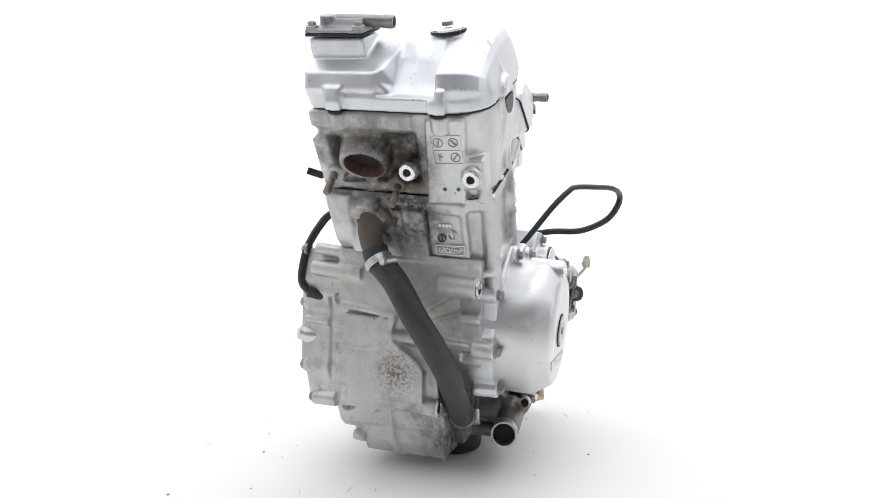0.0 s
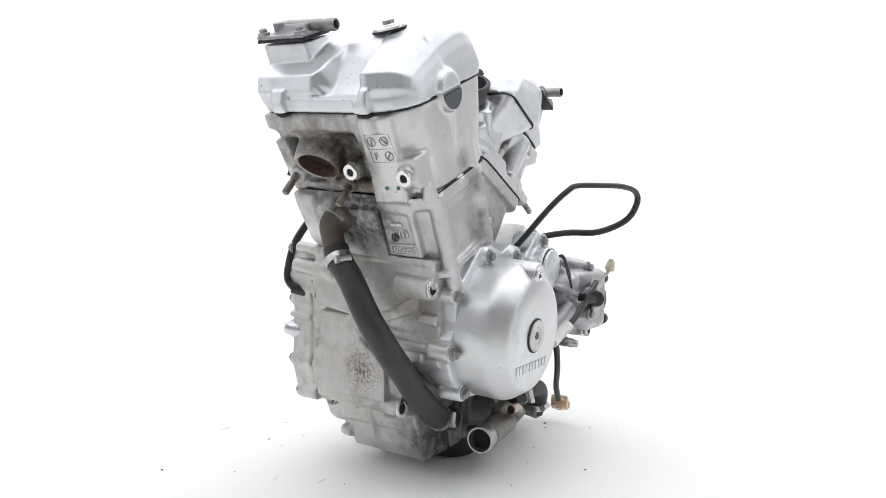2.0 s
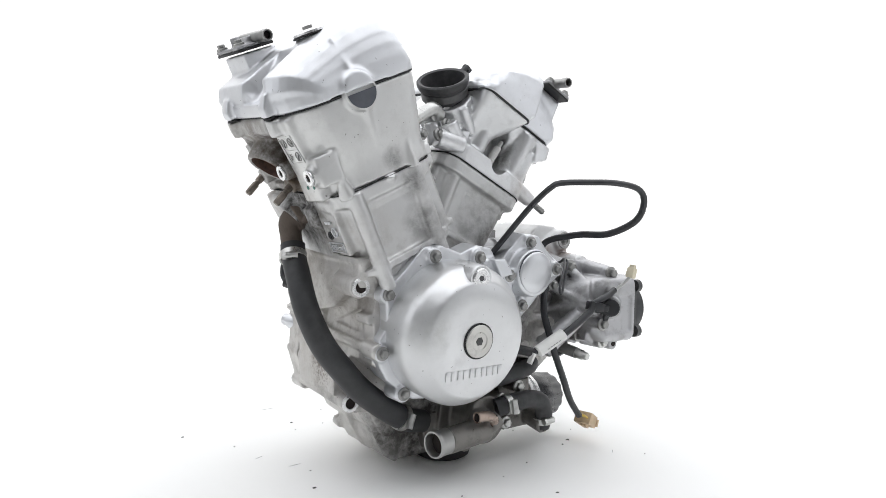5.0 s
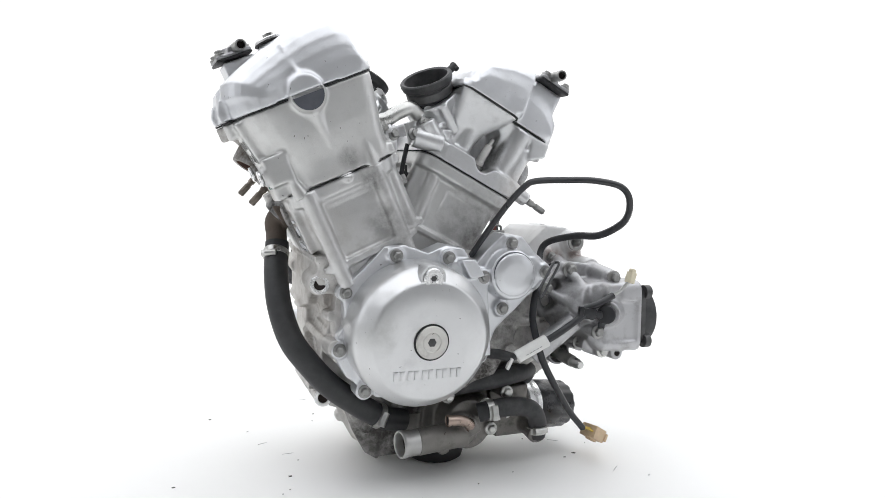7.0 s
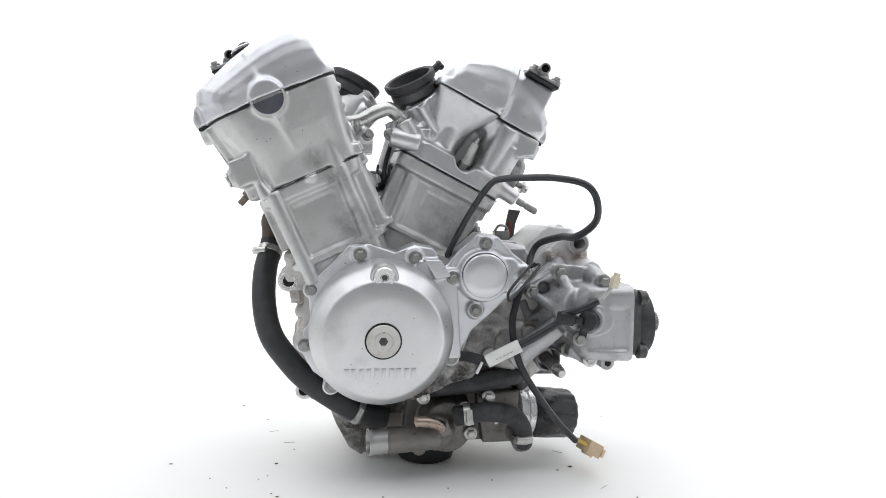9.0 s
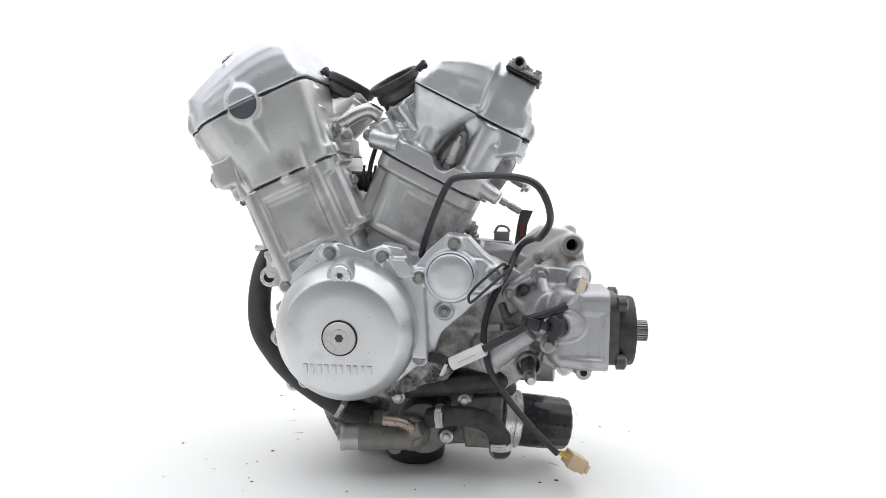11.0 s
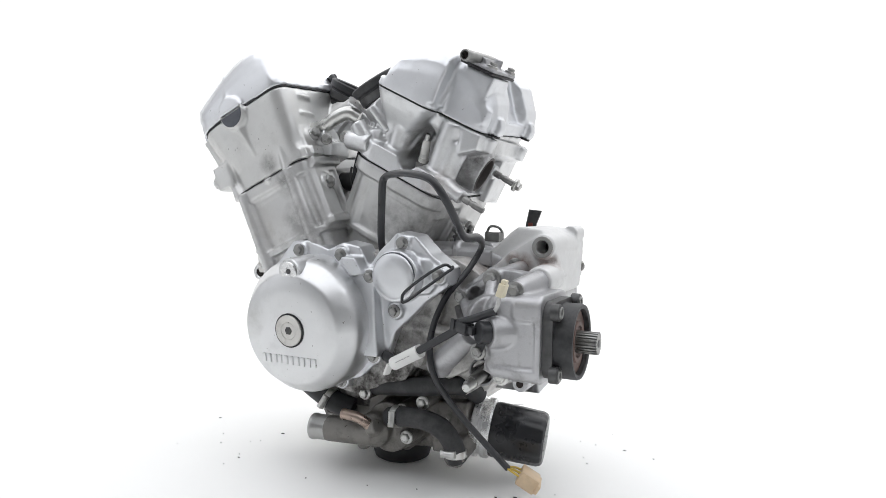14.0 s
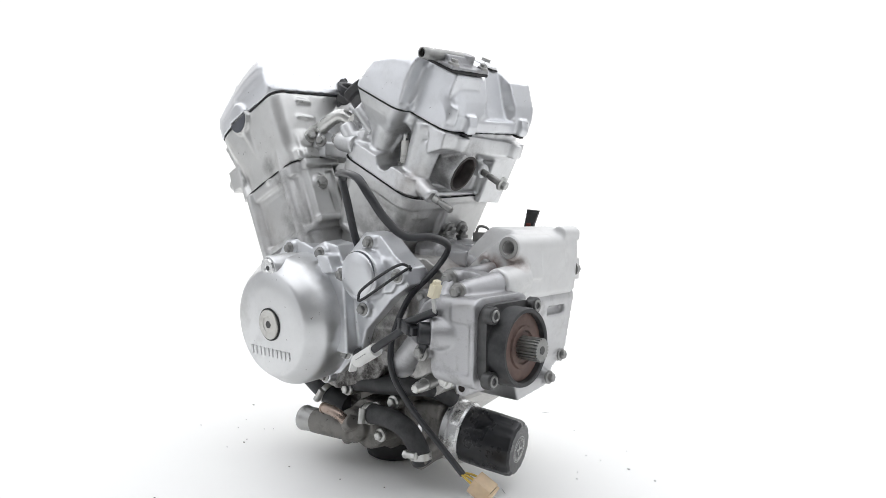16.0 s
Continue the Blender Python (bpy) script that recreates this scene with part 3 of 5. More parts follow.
def gearcase():
    bm, cut, add = B(), B(), B()
    # square housing and the bell that leads to it
    loft(bm, [[Vector((x, -0.132 + y * s, 0.190 + z * s2)) for y, z in round_rect(-0.0455, -0.0455, 0.0455, 0.0455, 0.012)]
              for x, s, s2 in ((0.160, 0.62, 0.66), (0.167, 0.84, 0.84), (0.173, 0.955, 0.93), (0.200, 0.985, 0.955), (0.2255, 1.0, 0.97))])
    rod(bm, (0.160, -0.098, 0.196), (0.164, -0.150, 0.194), 0.047, 0.024)
    rod(bm, (0.150, -0.120, 0.198), (0.168, -0.158, 0.206), 0.030, 0.024)
    prism(bm, [(0.110, 0.222), (0.118, 0.233), (0.147, 0.255), (0.200, 0.250), (0.207, 0.235), (0.205, 0.15), (0.18, 0.137), (0.150, 0.147), (0.118, 0.180), (0.108, 0.205)], -0.116, -0.096)
    # rim and ribs
    for p, q, r, r2 in (((0.119, -0.122, 0.222), (0.1535, -0.118, 0.244), 0.0055, 0.006), ((0.119, -0.126, 0.220), (0.142, -0.156, 0.203), 0.0050, 0.0055),
                        ((0.142, -0.154, 0.203), (0.119, -0.122, 0.190), 0.0055, 0.0045), ((0.142, -0.152, 0.203), (0.152, -0.146, 0.216), 0.0065, 0.005),
                        ((0.1535, -0.122, 0.244), (0.160, -0.150, 0.222), 0.0070, 0.006), ((0.110, -0.116, 0.210), (0.119, -0.120, 0.186), 0.0050, 0.005),
                        ((0.142, -0.154, 0.203), (0.160, -0.176, 0.190), 0.0085, 0.008), ((0.1930, -0.155, 0.2365), (0.199, -0.100, 0.242), 0.0110, 0.0125)):
        rod(bm, p, q, r, r2)
    rod(bm, (0.1535, -0.12, 0.244), (0.168, -0.068, 0.251), 0.0085, 0.0100)
    rod(add, (0.188, -0.163, 0.195), (0.1725, -0.1790, 0.1955), 0.0175, 0.0158)
    rod(add, (0.161, -0.178, 0.1745), (0.163, -0.143, 0.1745), 0.0068)
    for x, y, z, r in ((0.1535, -0.126, 0.244, 0.0098), (0.119, -0.130, 0.222, 0.0080), (0.180, -0.1615, 0.147, 0.0085), (0.162, -0.137, 0.154, 0.0090),
                       (0.201, -0.163, 0.1430, 0.0085), (0.1935, -0.162, 0.237, 0.0088)):
        rod(add, (x, y, z), (x, y + 0.035, z), r)
    prism(bm, [(0.158, 0.160), (0.166, 0.160), (0.184, 0.150), (0.204, 0.150), (0.204, 0.140), (0.178, 0.140), (0.156, 0.150)], -0.153, -0.135)
    # flank stands back under a raised lip
    block(cut, (0.15, -0.20, 0.160), (0.2195, -0.1740, 0.2095))
    block(cut, (0.15, -0.20, 0.200), (0.1960, -0.1740, 0.245))
    rod(cut, (0.130, -0.150, 0.231), (0.137, -0.110, 0.224), 0.0075)
    rod(cut, (0.121, -0.160, 0.206), (0.124, -0.112, 0.205), 0.0060)
    # sloping tube and round socket low on the flank
    rod(bm, (0.094, -0.137, 0.142), (0.143, -0.157, 0.186), 0.0140, 0.0115)
    rod(bm, (0.097, -0.138, 0.1445), (0.101, -0.140, 0.148), 0.0155)
    rod(bm, (0.1425, -0.124, 0.139), (0.1425, -0.09, 0.142), 0.0155)
    rod(cut, (0.1425, -0.14, 0.139), (0.1425, -0.104, 0.1405), 0.0128)
    cast("final_drive_housing", bm, A_DRIVE, engine, "grey cast final-drive housing with webbed mount", cut, 0.0015, 2, 0.5, add)
    for x, y, z, r, mt in ((0.1535, -0.126, 0.244, 0.0070, DULL), (0.119, -0.130, 0.222, 0.0052, DULL), (0.180, -0.1615, 0.147, 0.0058, STEEL),
                           (0.162, -0.137, 0.154, 0.0062, DULL), (0.1935, -0.162, 0.237, 0.0062, DULL), (0.161, -0.178, 0.1745, 0.0058, DULL)):
        bolt((x, y, z), (0, -1, 0), engine, r, mt)
    b = B()
    rod(b, (0.201, -0.1636, 0.1430), (0.201, -0.1630, 0.1430), 0.0038)
    part("eye_bore", b, BORE_DARK, engine)
    b = B()
    prism(b, round_rect(-0.172, 0.151, -0.092, 0.228, 0.017, 8), 0.225, 0.236, I4, "x")
    plate = part("output_flange", b, DARK, engine, "black square flange plate of the output shaft")
    for y, z in ((-0.168, 0.219), (-0.096, 0.222), (-0.169, 0.158), (-0.096, 0.157)):
        b = B()
        lathe(b, [(0.0085, 0), (0.0085, 0.008), (0.0075, 0.009)], (0.234, y, z), (1, 0, 0), 20)
        c = part("corner_boss", b, DARK, plate)
        b = B()
        ring(b, (0.2425, y, z), (1, 0, 0), 0.006, 0.0035, 0.002, 20)
        part("socket_screw", b, DULL, plate)
    b = B()
    lathe(b, [(0.0392, 0), (0.0392, 0.003), (0.0386, 0.0035), (0.0386, 0.0195), (0.0376, 0.022), (0.0348, 0.022), (0.0335, 0.021), (0.0335, 0.0)], (0.233, -0.132, 0.186), (1, 0, 0), 64, I4, True)
    part("oil_seal_ring", b, RUBBER, plate, "black cylindrical seal housing")
    b = B()
    lathe(b, [(0.0338, 0), (0.0338, 0.013), (0.0325, 0.0142), (0.0215, 0.0150), (0.0205, 0.0170), (0.0165, 0.0170), (0.0155, 0.0150), (0.013, 0.0150)], (0.235, -0.132, 0.186), (1, 0, 0), 48)
    part("seal_face", b, plain("rust_brown_seal", (0.15, 0.10, 0.085), 0.6, 0.2, 0.35, 0.3), plate, "rust-brown seal face")
    # splined shaft
    teeth = 22
    prof = []
    for k in range(teeth):
        for r, o in ((0.0098, 0.0), (0.0098, 0.30), (0.0115, 0.42), (0.0115, 0.86)):
            a = 2 * math.pi * (k + o) / teeth
            prof.append((-0.132 + r * math.cos(a), 0.186 + r * math.sin(a)))
    b = B()
    prism(b, prof, 0.250, 0.272, I4, "x")
    rod(b, (0.242, -0.132, 0.186), (0.252, -0.132, 0.186), 0.0105)
    part("splined_shaft", b, DULL, engine, "toothed steel output shaft")
    b = B()
    rod(b, (0.2718, -0.132, 0.186), (0.2724, -0.132, 0.186), 0.004)
    part("centre_mark", b, DARK, engine)
    # dark stud with a bright end in the round socket
    b = B()
    rod(b, (0.1425, -0.105, 0.140), (0.1437, -0.152, 0.1345), 0.0078, 0.0072)
    part("stud_sleeve", b, DULL, engine, "dark steel stud sleeve")
    b = B()
    lathe(b, [(0.0064, 0), (0.0064, 0.010), (0.0052, 0.012), (0.0052, 0.016), (0.0040, 0.018)], (0.1437, -0.1515, 0.1345), (0.05, -0.98, -0.10), 20)
    part("clevis_stud", b, STEEL, engine, "bright plated stud end")


def rear_arm():
    bm, cut = B(), B()
    prism(bm, [(0.118, 0.262), (0.150, 0.292), (0.160, 0.299), (0.188, 0.296), (0.204, 0.285), (0.207, 0.268), (0.204, 0.225), (0.180, 0.20), (0.14, 0.235)], -0.062, 0.052)
    prism(bm, [(0.188, 0.262), (0.203, 0.262), (0.203, 0.235), (0.19, 0.235)], 0.0, 0.066)
    rod(bm, (0.1935, -0.0765, 0.277), (0.1935, 0.05, 0.277), 0.0145)
    rod(bm, (0.198, 0.02, 0.290), (0.198, 0.056, 0.290), 0.010)
    prism(bm, [(0.112, 0.236), (0.122, 0.2425), (0.151, 0.2685), (0.188, 0.2915), (0.206, 0.283), (0.211, 0.242), (0.160, 0.235), (0.130, 0.225)], -0.068, -0.03)
    rod(bm, (0.155, -0.0705, 0.2630), (0.155, -0.05, 0.2630), 0.0055)
    rod(bm, (0.199, -0.105, 0.242), (0.200, -0.06, 0.244), 0.0150, 0.0165)
    rod(cut, (0.1935, -0.09, 0.277), (0.1935, -0.03, 0.277), 0.0075)
    cast("swingarm_bracket", bm, alu("sandblasted_aluminium", (0.74, 0.74, 0.735), 0.5, 0.5, 0.15, bump=0.3, stains_and_shade=[((0.155, -0.070, 0.263), 0.0, 0.011, RUST, 0.8), ((0.196, -0.075, 0.262), 0.004, 0.016, RUST, 0.7), ((0.168, -0.068, 0.256), 0.004, 0.016, RUST, 0.8), ((0.200, -0.068, 0.256), 0.006, 0.016, RUST, 0.8)]),
         engine, "pale silver cast rear mounting bracket", cut, 0.0016, 3)
    for p in ((0.160, -0.0715, 0.2560), (0.2015, 0.0560, 0.2480)):
        bolt(p, (0, -1, 0) if p[1] < 0 else (0.3, 1, 0), engine, 0.0050)
    # stepped end of the gearbox below the bracket
    low, cut = B(), B()
    prism(low, [(0.150, 0.236), (0.196, 0.236), (0.200, 0.215), (0.190, 0.15), (0.175, 0.125), (0.13, 0.125), (0.11, 0.14), (0.12, 0.22)], -0.045, 0.058)
    prism(low, [(0.055, 0.15), (0.058, 0.14), (0.030, 0.105), (-0.03, 0.098), (-0.05, 0.15)], 0.12, 0.180, I4, "x")
    for y, z in ((0.050, 0.142), (0.024, 0.118)):
        rod(low, (0.160, y, z), (0.188, y, z), 0.0088)
    block(cut, (0.190, 0.0, 0.196), (0.23, 0.040, 0.206))
    block(cut, (0.170, 0.0, 0.118), (0.23, 0.018, 0.130))
    cast("gearbox_end", low, A_GEAR, engine, "grey ribbed end of the gearbox casting", cut, 0.0017, 2)
    for y, z in ((0.050, 0.142), (0.024, 0.118)):
        bolt((0.188, y, z), (1, 0, 0), engine, 0.0056)
    b = B()
    ring(b, (0.1935, -0.0755, 0.277), (0, -1, 0), 0.0120, 0.0074, 0.002, 32)
    part("bracket_bush", b, DULL, engine, "dark steel bush")
    b = B()
    rod(b, (0.1935, -0.04, 0.277), (0.1935, -0.032, 0.277), 0.0076)
    part("bush_bore", b, BORE_DARK, engine)
    # black upright strap behind the gearbox
    b = B()
    prism(b, [(0.124, 0.262), (0.138, 0.262), (0.143, 0.300), (0.150, 0.318), (0.133, 0.3195), (0.129, 0.300)], 0.053, 0.056)
    strap = part("steel_strap", b, DARK, engine, "upright black steel strap")
    b = B()
    block(b, (0.1325, 0.0522, 0.282), (0.1385, 0.0532, 0.302))
    part("strap_mark", b, plain("red_brown_paint", (0.2, 0.06, 0.05), 0.6), strap)
    # breather hump and small switch on top of the gearbox
    bm = B()
    block(bm, (0.055, -0.066, 0.252), (0.128, 0.03, 0.270))
    prism(bm, [(0.06, 0.266), (0.128, 0.266), (0.12, 0.278), (0.075, 0.280)], -0.045, 0.02)
    for y in (-0.03, 0.0):
        rod(bm, (0.07, y, 0.265), (0.07, y, 0.284), 0.007)
    cast("gearbox_lid", bm, A_DRIVE, engine, "grey ribbed lid on top of the gearbox", None, 0.0018, 3)
    b = B()
    block(b, (0.098, -0.015, 0.276), (0.118, 0.002, 0.290), I4, 0.001)
    tube(b, [(0.098, -0.008, 0.288), (0.104, -0.010, 0.297), (0.114, -0.008, 0.296), (0.118, -0.004, 0.290)], 0.0016, 8)
    part("neutral_switch", b, DULL, engine, "small metal switch with wire clip")
    for x, y in ((0.07, -0.03), (0.07, 0.0)):
        bolt((x, y, 0.284), (0, 0, 1), engine, 0.0055)


def oil_filter():
    base, tip = Vector((0.110, -0.064, 0.060)), Vector((0.195, -0.048, 0.0500))
    way = (tip - base).normalized()
    bm = B()
    lathe(bm, [(0.028, -0.03), (0.030, 0.0), (0.036, 0.002), (0.036, 0.009), (0.033, 0.010), (0.033, 0.014), (0.0355, 0.015), (0.0355, 0.022), (0.033, 0.024)], base, way, 48)
    cooler = part("filter_base", bm, A_RAW, engine, "bare-metal oil cooler rings behind the filter")
    b = B()
    prof = [(0.0315, 0.024), (0.0325, 0.027), (0.0325, 0.058), (0.0322, 0.060), (0.0318, 0.080), (0.0300, 0.0845), (0.0270, 0.0865)]
    n = 56
    q = Matrix.Translation(base) @ facing(way)
    rings = []
    for r, h in prof:
        rings.append([q @ Vector(((r - (0.0011 if h > 0.059 and k % 4 < 2 else 0)) * math.cos(2 * math.pi * k / n), (r - (0.0011 if h > 0.059 and k % 4 < 2 else 0)) * math.sin(2 * math.pi * k / n), h)) for k in range(n)])
    loft(b, rings)
    can = part("oil_filter", b, FILTER, engine, "black enamelled spin-on oil filter", 30)
    b = B()
    face = base + way * 0.0863
    for r0, r1 in ((0.0150, 0.0143), (0.0102, 0.0097)):
        ring(b, face, way, r0, r1, 0.0005, 40, I4, 0.0001)
    m = Matrix.Translation(face) @ facing(way)
    block(b, (-0.007, -0.0012, 0), (0.007, 0.0012, 0.0005), m)
    block(b, (-0.0012, -0.007, 0), (0.0012, 0.007, 0.0005), m)
    for k in range(26):
        a = 2 * math.pi * k / 26
        mm = m @ Matrix.Rotation(a, 4, "Z")
        block(b, (0.0111, -0.0008, 0), (0.0134, 0.0008, 0.0005), mm)
    part("printed_mark", b, INKGREY, can, "faded round grey print")
    bm = B()
    lathe(bm, [(0.031, 0), (0.032, 0.012), (0.030, 0.025)], (0.087, -0.068, 0.063), way, 40)
    prism(bm, [(0.06, 0.09), (0.115, 0.095), (0.115, 0.03), (0.07, 0.03)], -0.095, -0.04)
    rod(bm, (0.112, -0.128, 0.040), (0.112, -0.07, 0.050), 0.013)
    cast("filter_adapter", bm, A_PUMP, engine, "dirty cast adapter for oil filter and cooler hose", None, 0.0018, 3)


def water_pump():
    bm, cut = B(), B()
    rod(bm, (0.022, -0.062, 0.058), (0.022, -0.118, 0.058), 0.036, 0.030)
    rod(bm, (0.010, -0.128, 0.052), (-0.052, -0.135, 0.0505), 0.0155)
    lathe(bm, [(0.021, 0), (0.021, 0.012), (0.014, 0.02)], (0.008, -0.118, 0.056), (0, -1, -0.1), 32)
    rod(bm, (0.010, -0.140, 0.060), (0.022, -0.142, 0.066), 0.009)
    prism(bm, [(-0.02, 0.12), (0.07, 0.12), (0.075, 0.06), (0.03, 0.02), (-0.03, 0.03)], -0.085, -0.05)
    for x, z in ((0.0495, 0.0515), (0.042, 0.082), (-0.008, 0.096), (0.07, 0.095), (-0.012, 0.034)):
        rod(bm, (x, -0.122, z), (x, -0.07, z), 0.0085)
    prism(bm, [(-0.06, 0.105), (0.09, 0.125), (0.09, 0.03), (-0.04, 0.02)], -0.078, -0.02)
    cast("water_pump", bm, A_PUMP, engine, "dirty grey water pump low on the crankcase", None, 0.0018, 3)
    for x, z in ((0.0495, 0.0515), (0.042, 0.082), (-0.008, 0.096), (0.07, 0.095)):
        bolt((x, -0.122, z), (0, -1, 0), engine, 0.0055, STEEL)
    b = B()
    q = Vector((-1, -0.15, 0.0)).normalized()
    lathe(b, [(0.0128, -0.010), (0.0150, -0.010), (0.0150, 0.012), (0.0158, 0.014), (0.0158, 0.0175), (0.0152, 0.019), (0.0136, 0.019), (0.0128, 0.017)], (-0.054, -0.1345, 0.0505), q, 40, I4, True)
    pipe = part("inlet_pipe", b, alu("worn_pipe_aluminium", (0.50, 0.50, 0.49), 0.35, 0.9, 0.6), engine, "open bare-metal water inlet pipe")
    b = B()
    lathe(b, [(0.0129, 0), (0.0129, 0.002)], Vector((-0.054, -0.1345, 0.0505)) + q * 0.006, q, 32)
    part("pipe_dark", b, BORE_DARK, pipe)
    b = B()
    tube(b, [(-0.0185, -0.150, 0.0765), (-0.004, -0.1485, 0.0750), (0.008, -0.146, 0.070), (0.014, -0.142, 0.062)], 0.0062, 18, 6)
    small = part("bypass_pipe", b, COPPER, engine, "short copper-stained bypass pipe")
    b = B()
    ring(b, (-0.0178, -0.1500, 0.0764), (-1, 0, 0.05), 0.0068, 0.0050, 0.003, 24)
    part("pipe_lip", b, COPPER, small)
    b = B()
    rod(b, (-0.0180, -0.150, 0.0764), (-0.0190, -0.150, 0.0765), 0.0051)
    part("pipe_dark", b, BORE_DARK, small)
    hoses = (("coolant_hose", [(-0.012, -0.105, 0.100), (0.012, -0.116, 0.107), (0.05, -0.120, 0.111), (0.085, -0.118, 0.116), (0.11, -0.10, 0.115), (0.12, -0.075, 0.10)], 0.0112),
             ("coolant_hose", [(0.030, -0.126, 0.074), (0.048, -0.133, 0.079), (0.076, -0.134, 0.080), (0.099, -0.132, 0.073), (0.111, -0.127, 0.056), (0.114, -0.120, 0.036)], 0.0115))
    for nm, pts, r in hoses:
        b = B()
        tube(b, pts, r, 20, 8)
        part(nm, b, RUBBER, engine, "black rubber coolant hose")
    clamp((0.043, -0.1315, 0.0780), (1, -0.15, 0.1), 0.0123, engine)
    clamp((0.1130, -0.1225, 0.044), (0.05, 0, -1), 0.0123, engine)


def clamp(place, way, r, parent, screw=(0, -1, 0.2)):
    """A worm-drive hose clip."""
    b = B()
    ring(b, Vector(place) - Vector(way).normalized() * 0.004, way, r + 0.0006, r - 0.002, 0.008, 36)
    c = part("hose_clip", b, STEEL, parent, "bright steel hose clip")
    s = Vector(screw).normalized()
    w = Vector(way).normalized()
    side = w.cross(s).normalized()
    b = B()
    mid = Vector(place) + s * (r + 0.002)
    rod(b, mid - side * 0.006, mid + side * 0.007, 0.0042, n=14)
    rod(b, mid + side * 0.007, mid + side * 0.011, 0.0048, n=6)
    part("clip_screw", b, STEEL, c)


crankcase()
sump()
alternator()
gearcase()
rear_arm()
oil_filter()
water_pump()


# ---------------------------------------------------------------- front cylinder bank
def front_bank():
    F = FRONT
    # cylinder barrel
    bm, cut = B(), B()
    loft(bm, [[F @ Vector((x, y, w)) for x, y in worn_rect(x0, y0, x1, y1, 0.014, 0.026)] for w, x0, y0, x1, y1 in
              ((0.070, -0.052, -0.136, 0.044, 0.030), (0.105, -0.056, -0.138, 0.047, 0.032), (0.172, -0.058, -0.141, 0.049, 0.034), (0.1745, -0.063, -0.145, 0.054, 0.036), (0.1894, -0.064, -0.146, 0.056, 0.036))])
    prism(bm, round_rect(-0.062, -0.144, 0.052, 0.02, 0.012), 0.098, 0.106, F, "z")
    for x in (-0.046, 0.032):
        rod(bm, (x, -0.139, 0.078), (x, -0.141, 0.188), 0.0088, m=F)
    block(bm, (-0.0665, -0.121, 0.122), (-0.05, -0.080, 0.183), F)
    block(cut, (-0.09, -0.1165, 0.127), (-0.0650, -0.0845, 0.172), F)
    block(bm, (0.040, -0.130, 0.105), (0.0595, -0.086, 0.188), F)
    block(bm, (0.040, -0.134, 0.178), (0.0645, -0.078, 0.1894), F)
    block(bm, (0.040, -0.134, 0.104), (0.0640, -0.078, 0.112), F)
    rod(bm, (0.05, -0.115, 0.158), (0.0625, -0.115, 0.158), 0.0095, m=F)
    block(cut, (0.0575, -0.104, 0.116), (0.08, -0.090, 0.172), F)
    rod(bm, (0.050, -0.128, 0.105), (0.050, -0.128, 0.19), 0.008, m=F)
    # water jacket block and bulge, sooty foot below the port
    loft(bm, [[F @ Vector((x, y, w)) for x, y in round_rect(x0, y0, -0.04, 0.036, 0.008)] for w, x0, y0 in ((0.108, -0.058, 0.010), (0.128, -0.068, 0.006), (0.172, -0.0735, 0.004), (0.186, -0.0735, 0.003))])
    rod(bm, (-0.045, -0.018, 0.172), (-0.072, -0.014, 0.160), 0.026, 0.019, F)
    block(bm, (-0.066, -0.075, 0.11), (-0.04, 0.015, 0.17), F)
    prism(bm, [(-0.07, 0.172), (-0.07, 0.150), (-0.05, 0.145), (-0.05, 0.178)], -0.076, -0.052, F)
    block(cut, (-0.036, -0.16, 0.114), (0.018, -0.1398, 0.166), F)
    rod(bm, (0.0, -0.142, 0.186), (0.0, -0.146, 0.19), 0.006, m=F)
    lean(bm, -0.146)
    lean(cut, -0.146)
    cyl = cast("front_cylinder", bm, A_CYL, engine, "soot-stained silver cast front cylinder", cut, 0.0016, 3)
    # raised plates with cast marks
    turn = F @ Matrix(((0, 0, -1, -0.0654), (-1, 0, 0, -0.1005), (0, 1, 0, 0.1335), (0, 0, 0, 1)))
    lettering("680cm³", 0.0088, turn, 0.0006, A_COVER, cyl, "cast displacement figures")
    b = B()
    for lo, hi in (((-0.0662, -0.1165, 0.1280), (-0.0648, -0.0845, 0.1290)), ((-0.0662, -0.1165, 0.1385), (-0.0648, -0.0845, 0.1395)),
                   ((-0.0662, -0.1165, 0.1280), (-0.0648, -0.1155, 0.1395)), ((-0.0662, -0.0855, 0.1280), (-0.0648, -0.0845, 0.1395))):
        block(b, lo, hi, F)
    part("mark_frame", b, A_COVER, cyl)
    for y, w, r in ((-0.0925, 0.147, 0.0046), (-0.1045, 0.151, 0.0056)):
        b = B()
        ring(b, F @ Vector((-0.0642, y, w)), F.to_3x3() @ Vector((-1, 0, 0)), r, r - 0.0012, 0.0018, 24)
        block(b, (-0.0658, y - 0.0007, w - 0.0028), (-0.0646, y + 0.0007, w + 0.0028), F)
        part("date_stamp", b, A_COVER if r > 0.005 else DARK, cyl)
    bars("cast_code", [((-0.0657, -0.094 - 0.0035 * k, 0.1605), (-0.0646, -0.0915 - 0.0035 * k, 0.1635)) for k in range(4)], A_COVER, cyl, "", F)
    # head
    bm, cut = B(), B()
    loft(bm, [[F @ Vector((x, y, w)) for x, y in worn_rect(x0, y0, x1, y1, r, r + 0.024)] for w, x0, y0, x1, y1, r in
              ((0.1890, -0.064, -0.146, 0.056, 0.036, 0.014), (0.200, -0.065, -0.146, 0.057, 0.036, 0.014), (0.212, -0.066, -0.147, 0.057, 0.036, 0.014),
               (0.240, -0.074, -0.152, 0.062, 0.032, 0.016), (0.272, -0.081, -0.1555, 0.067, 0.026, 0.016), (0.2806, -0.082, -0.156, 0.068, 0.025, 0.016))])
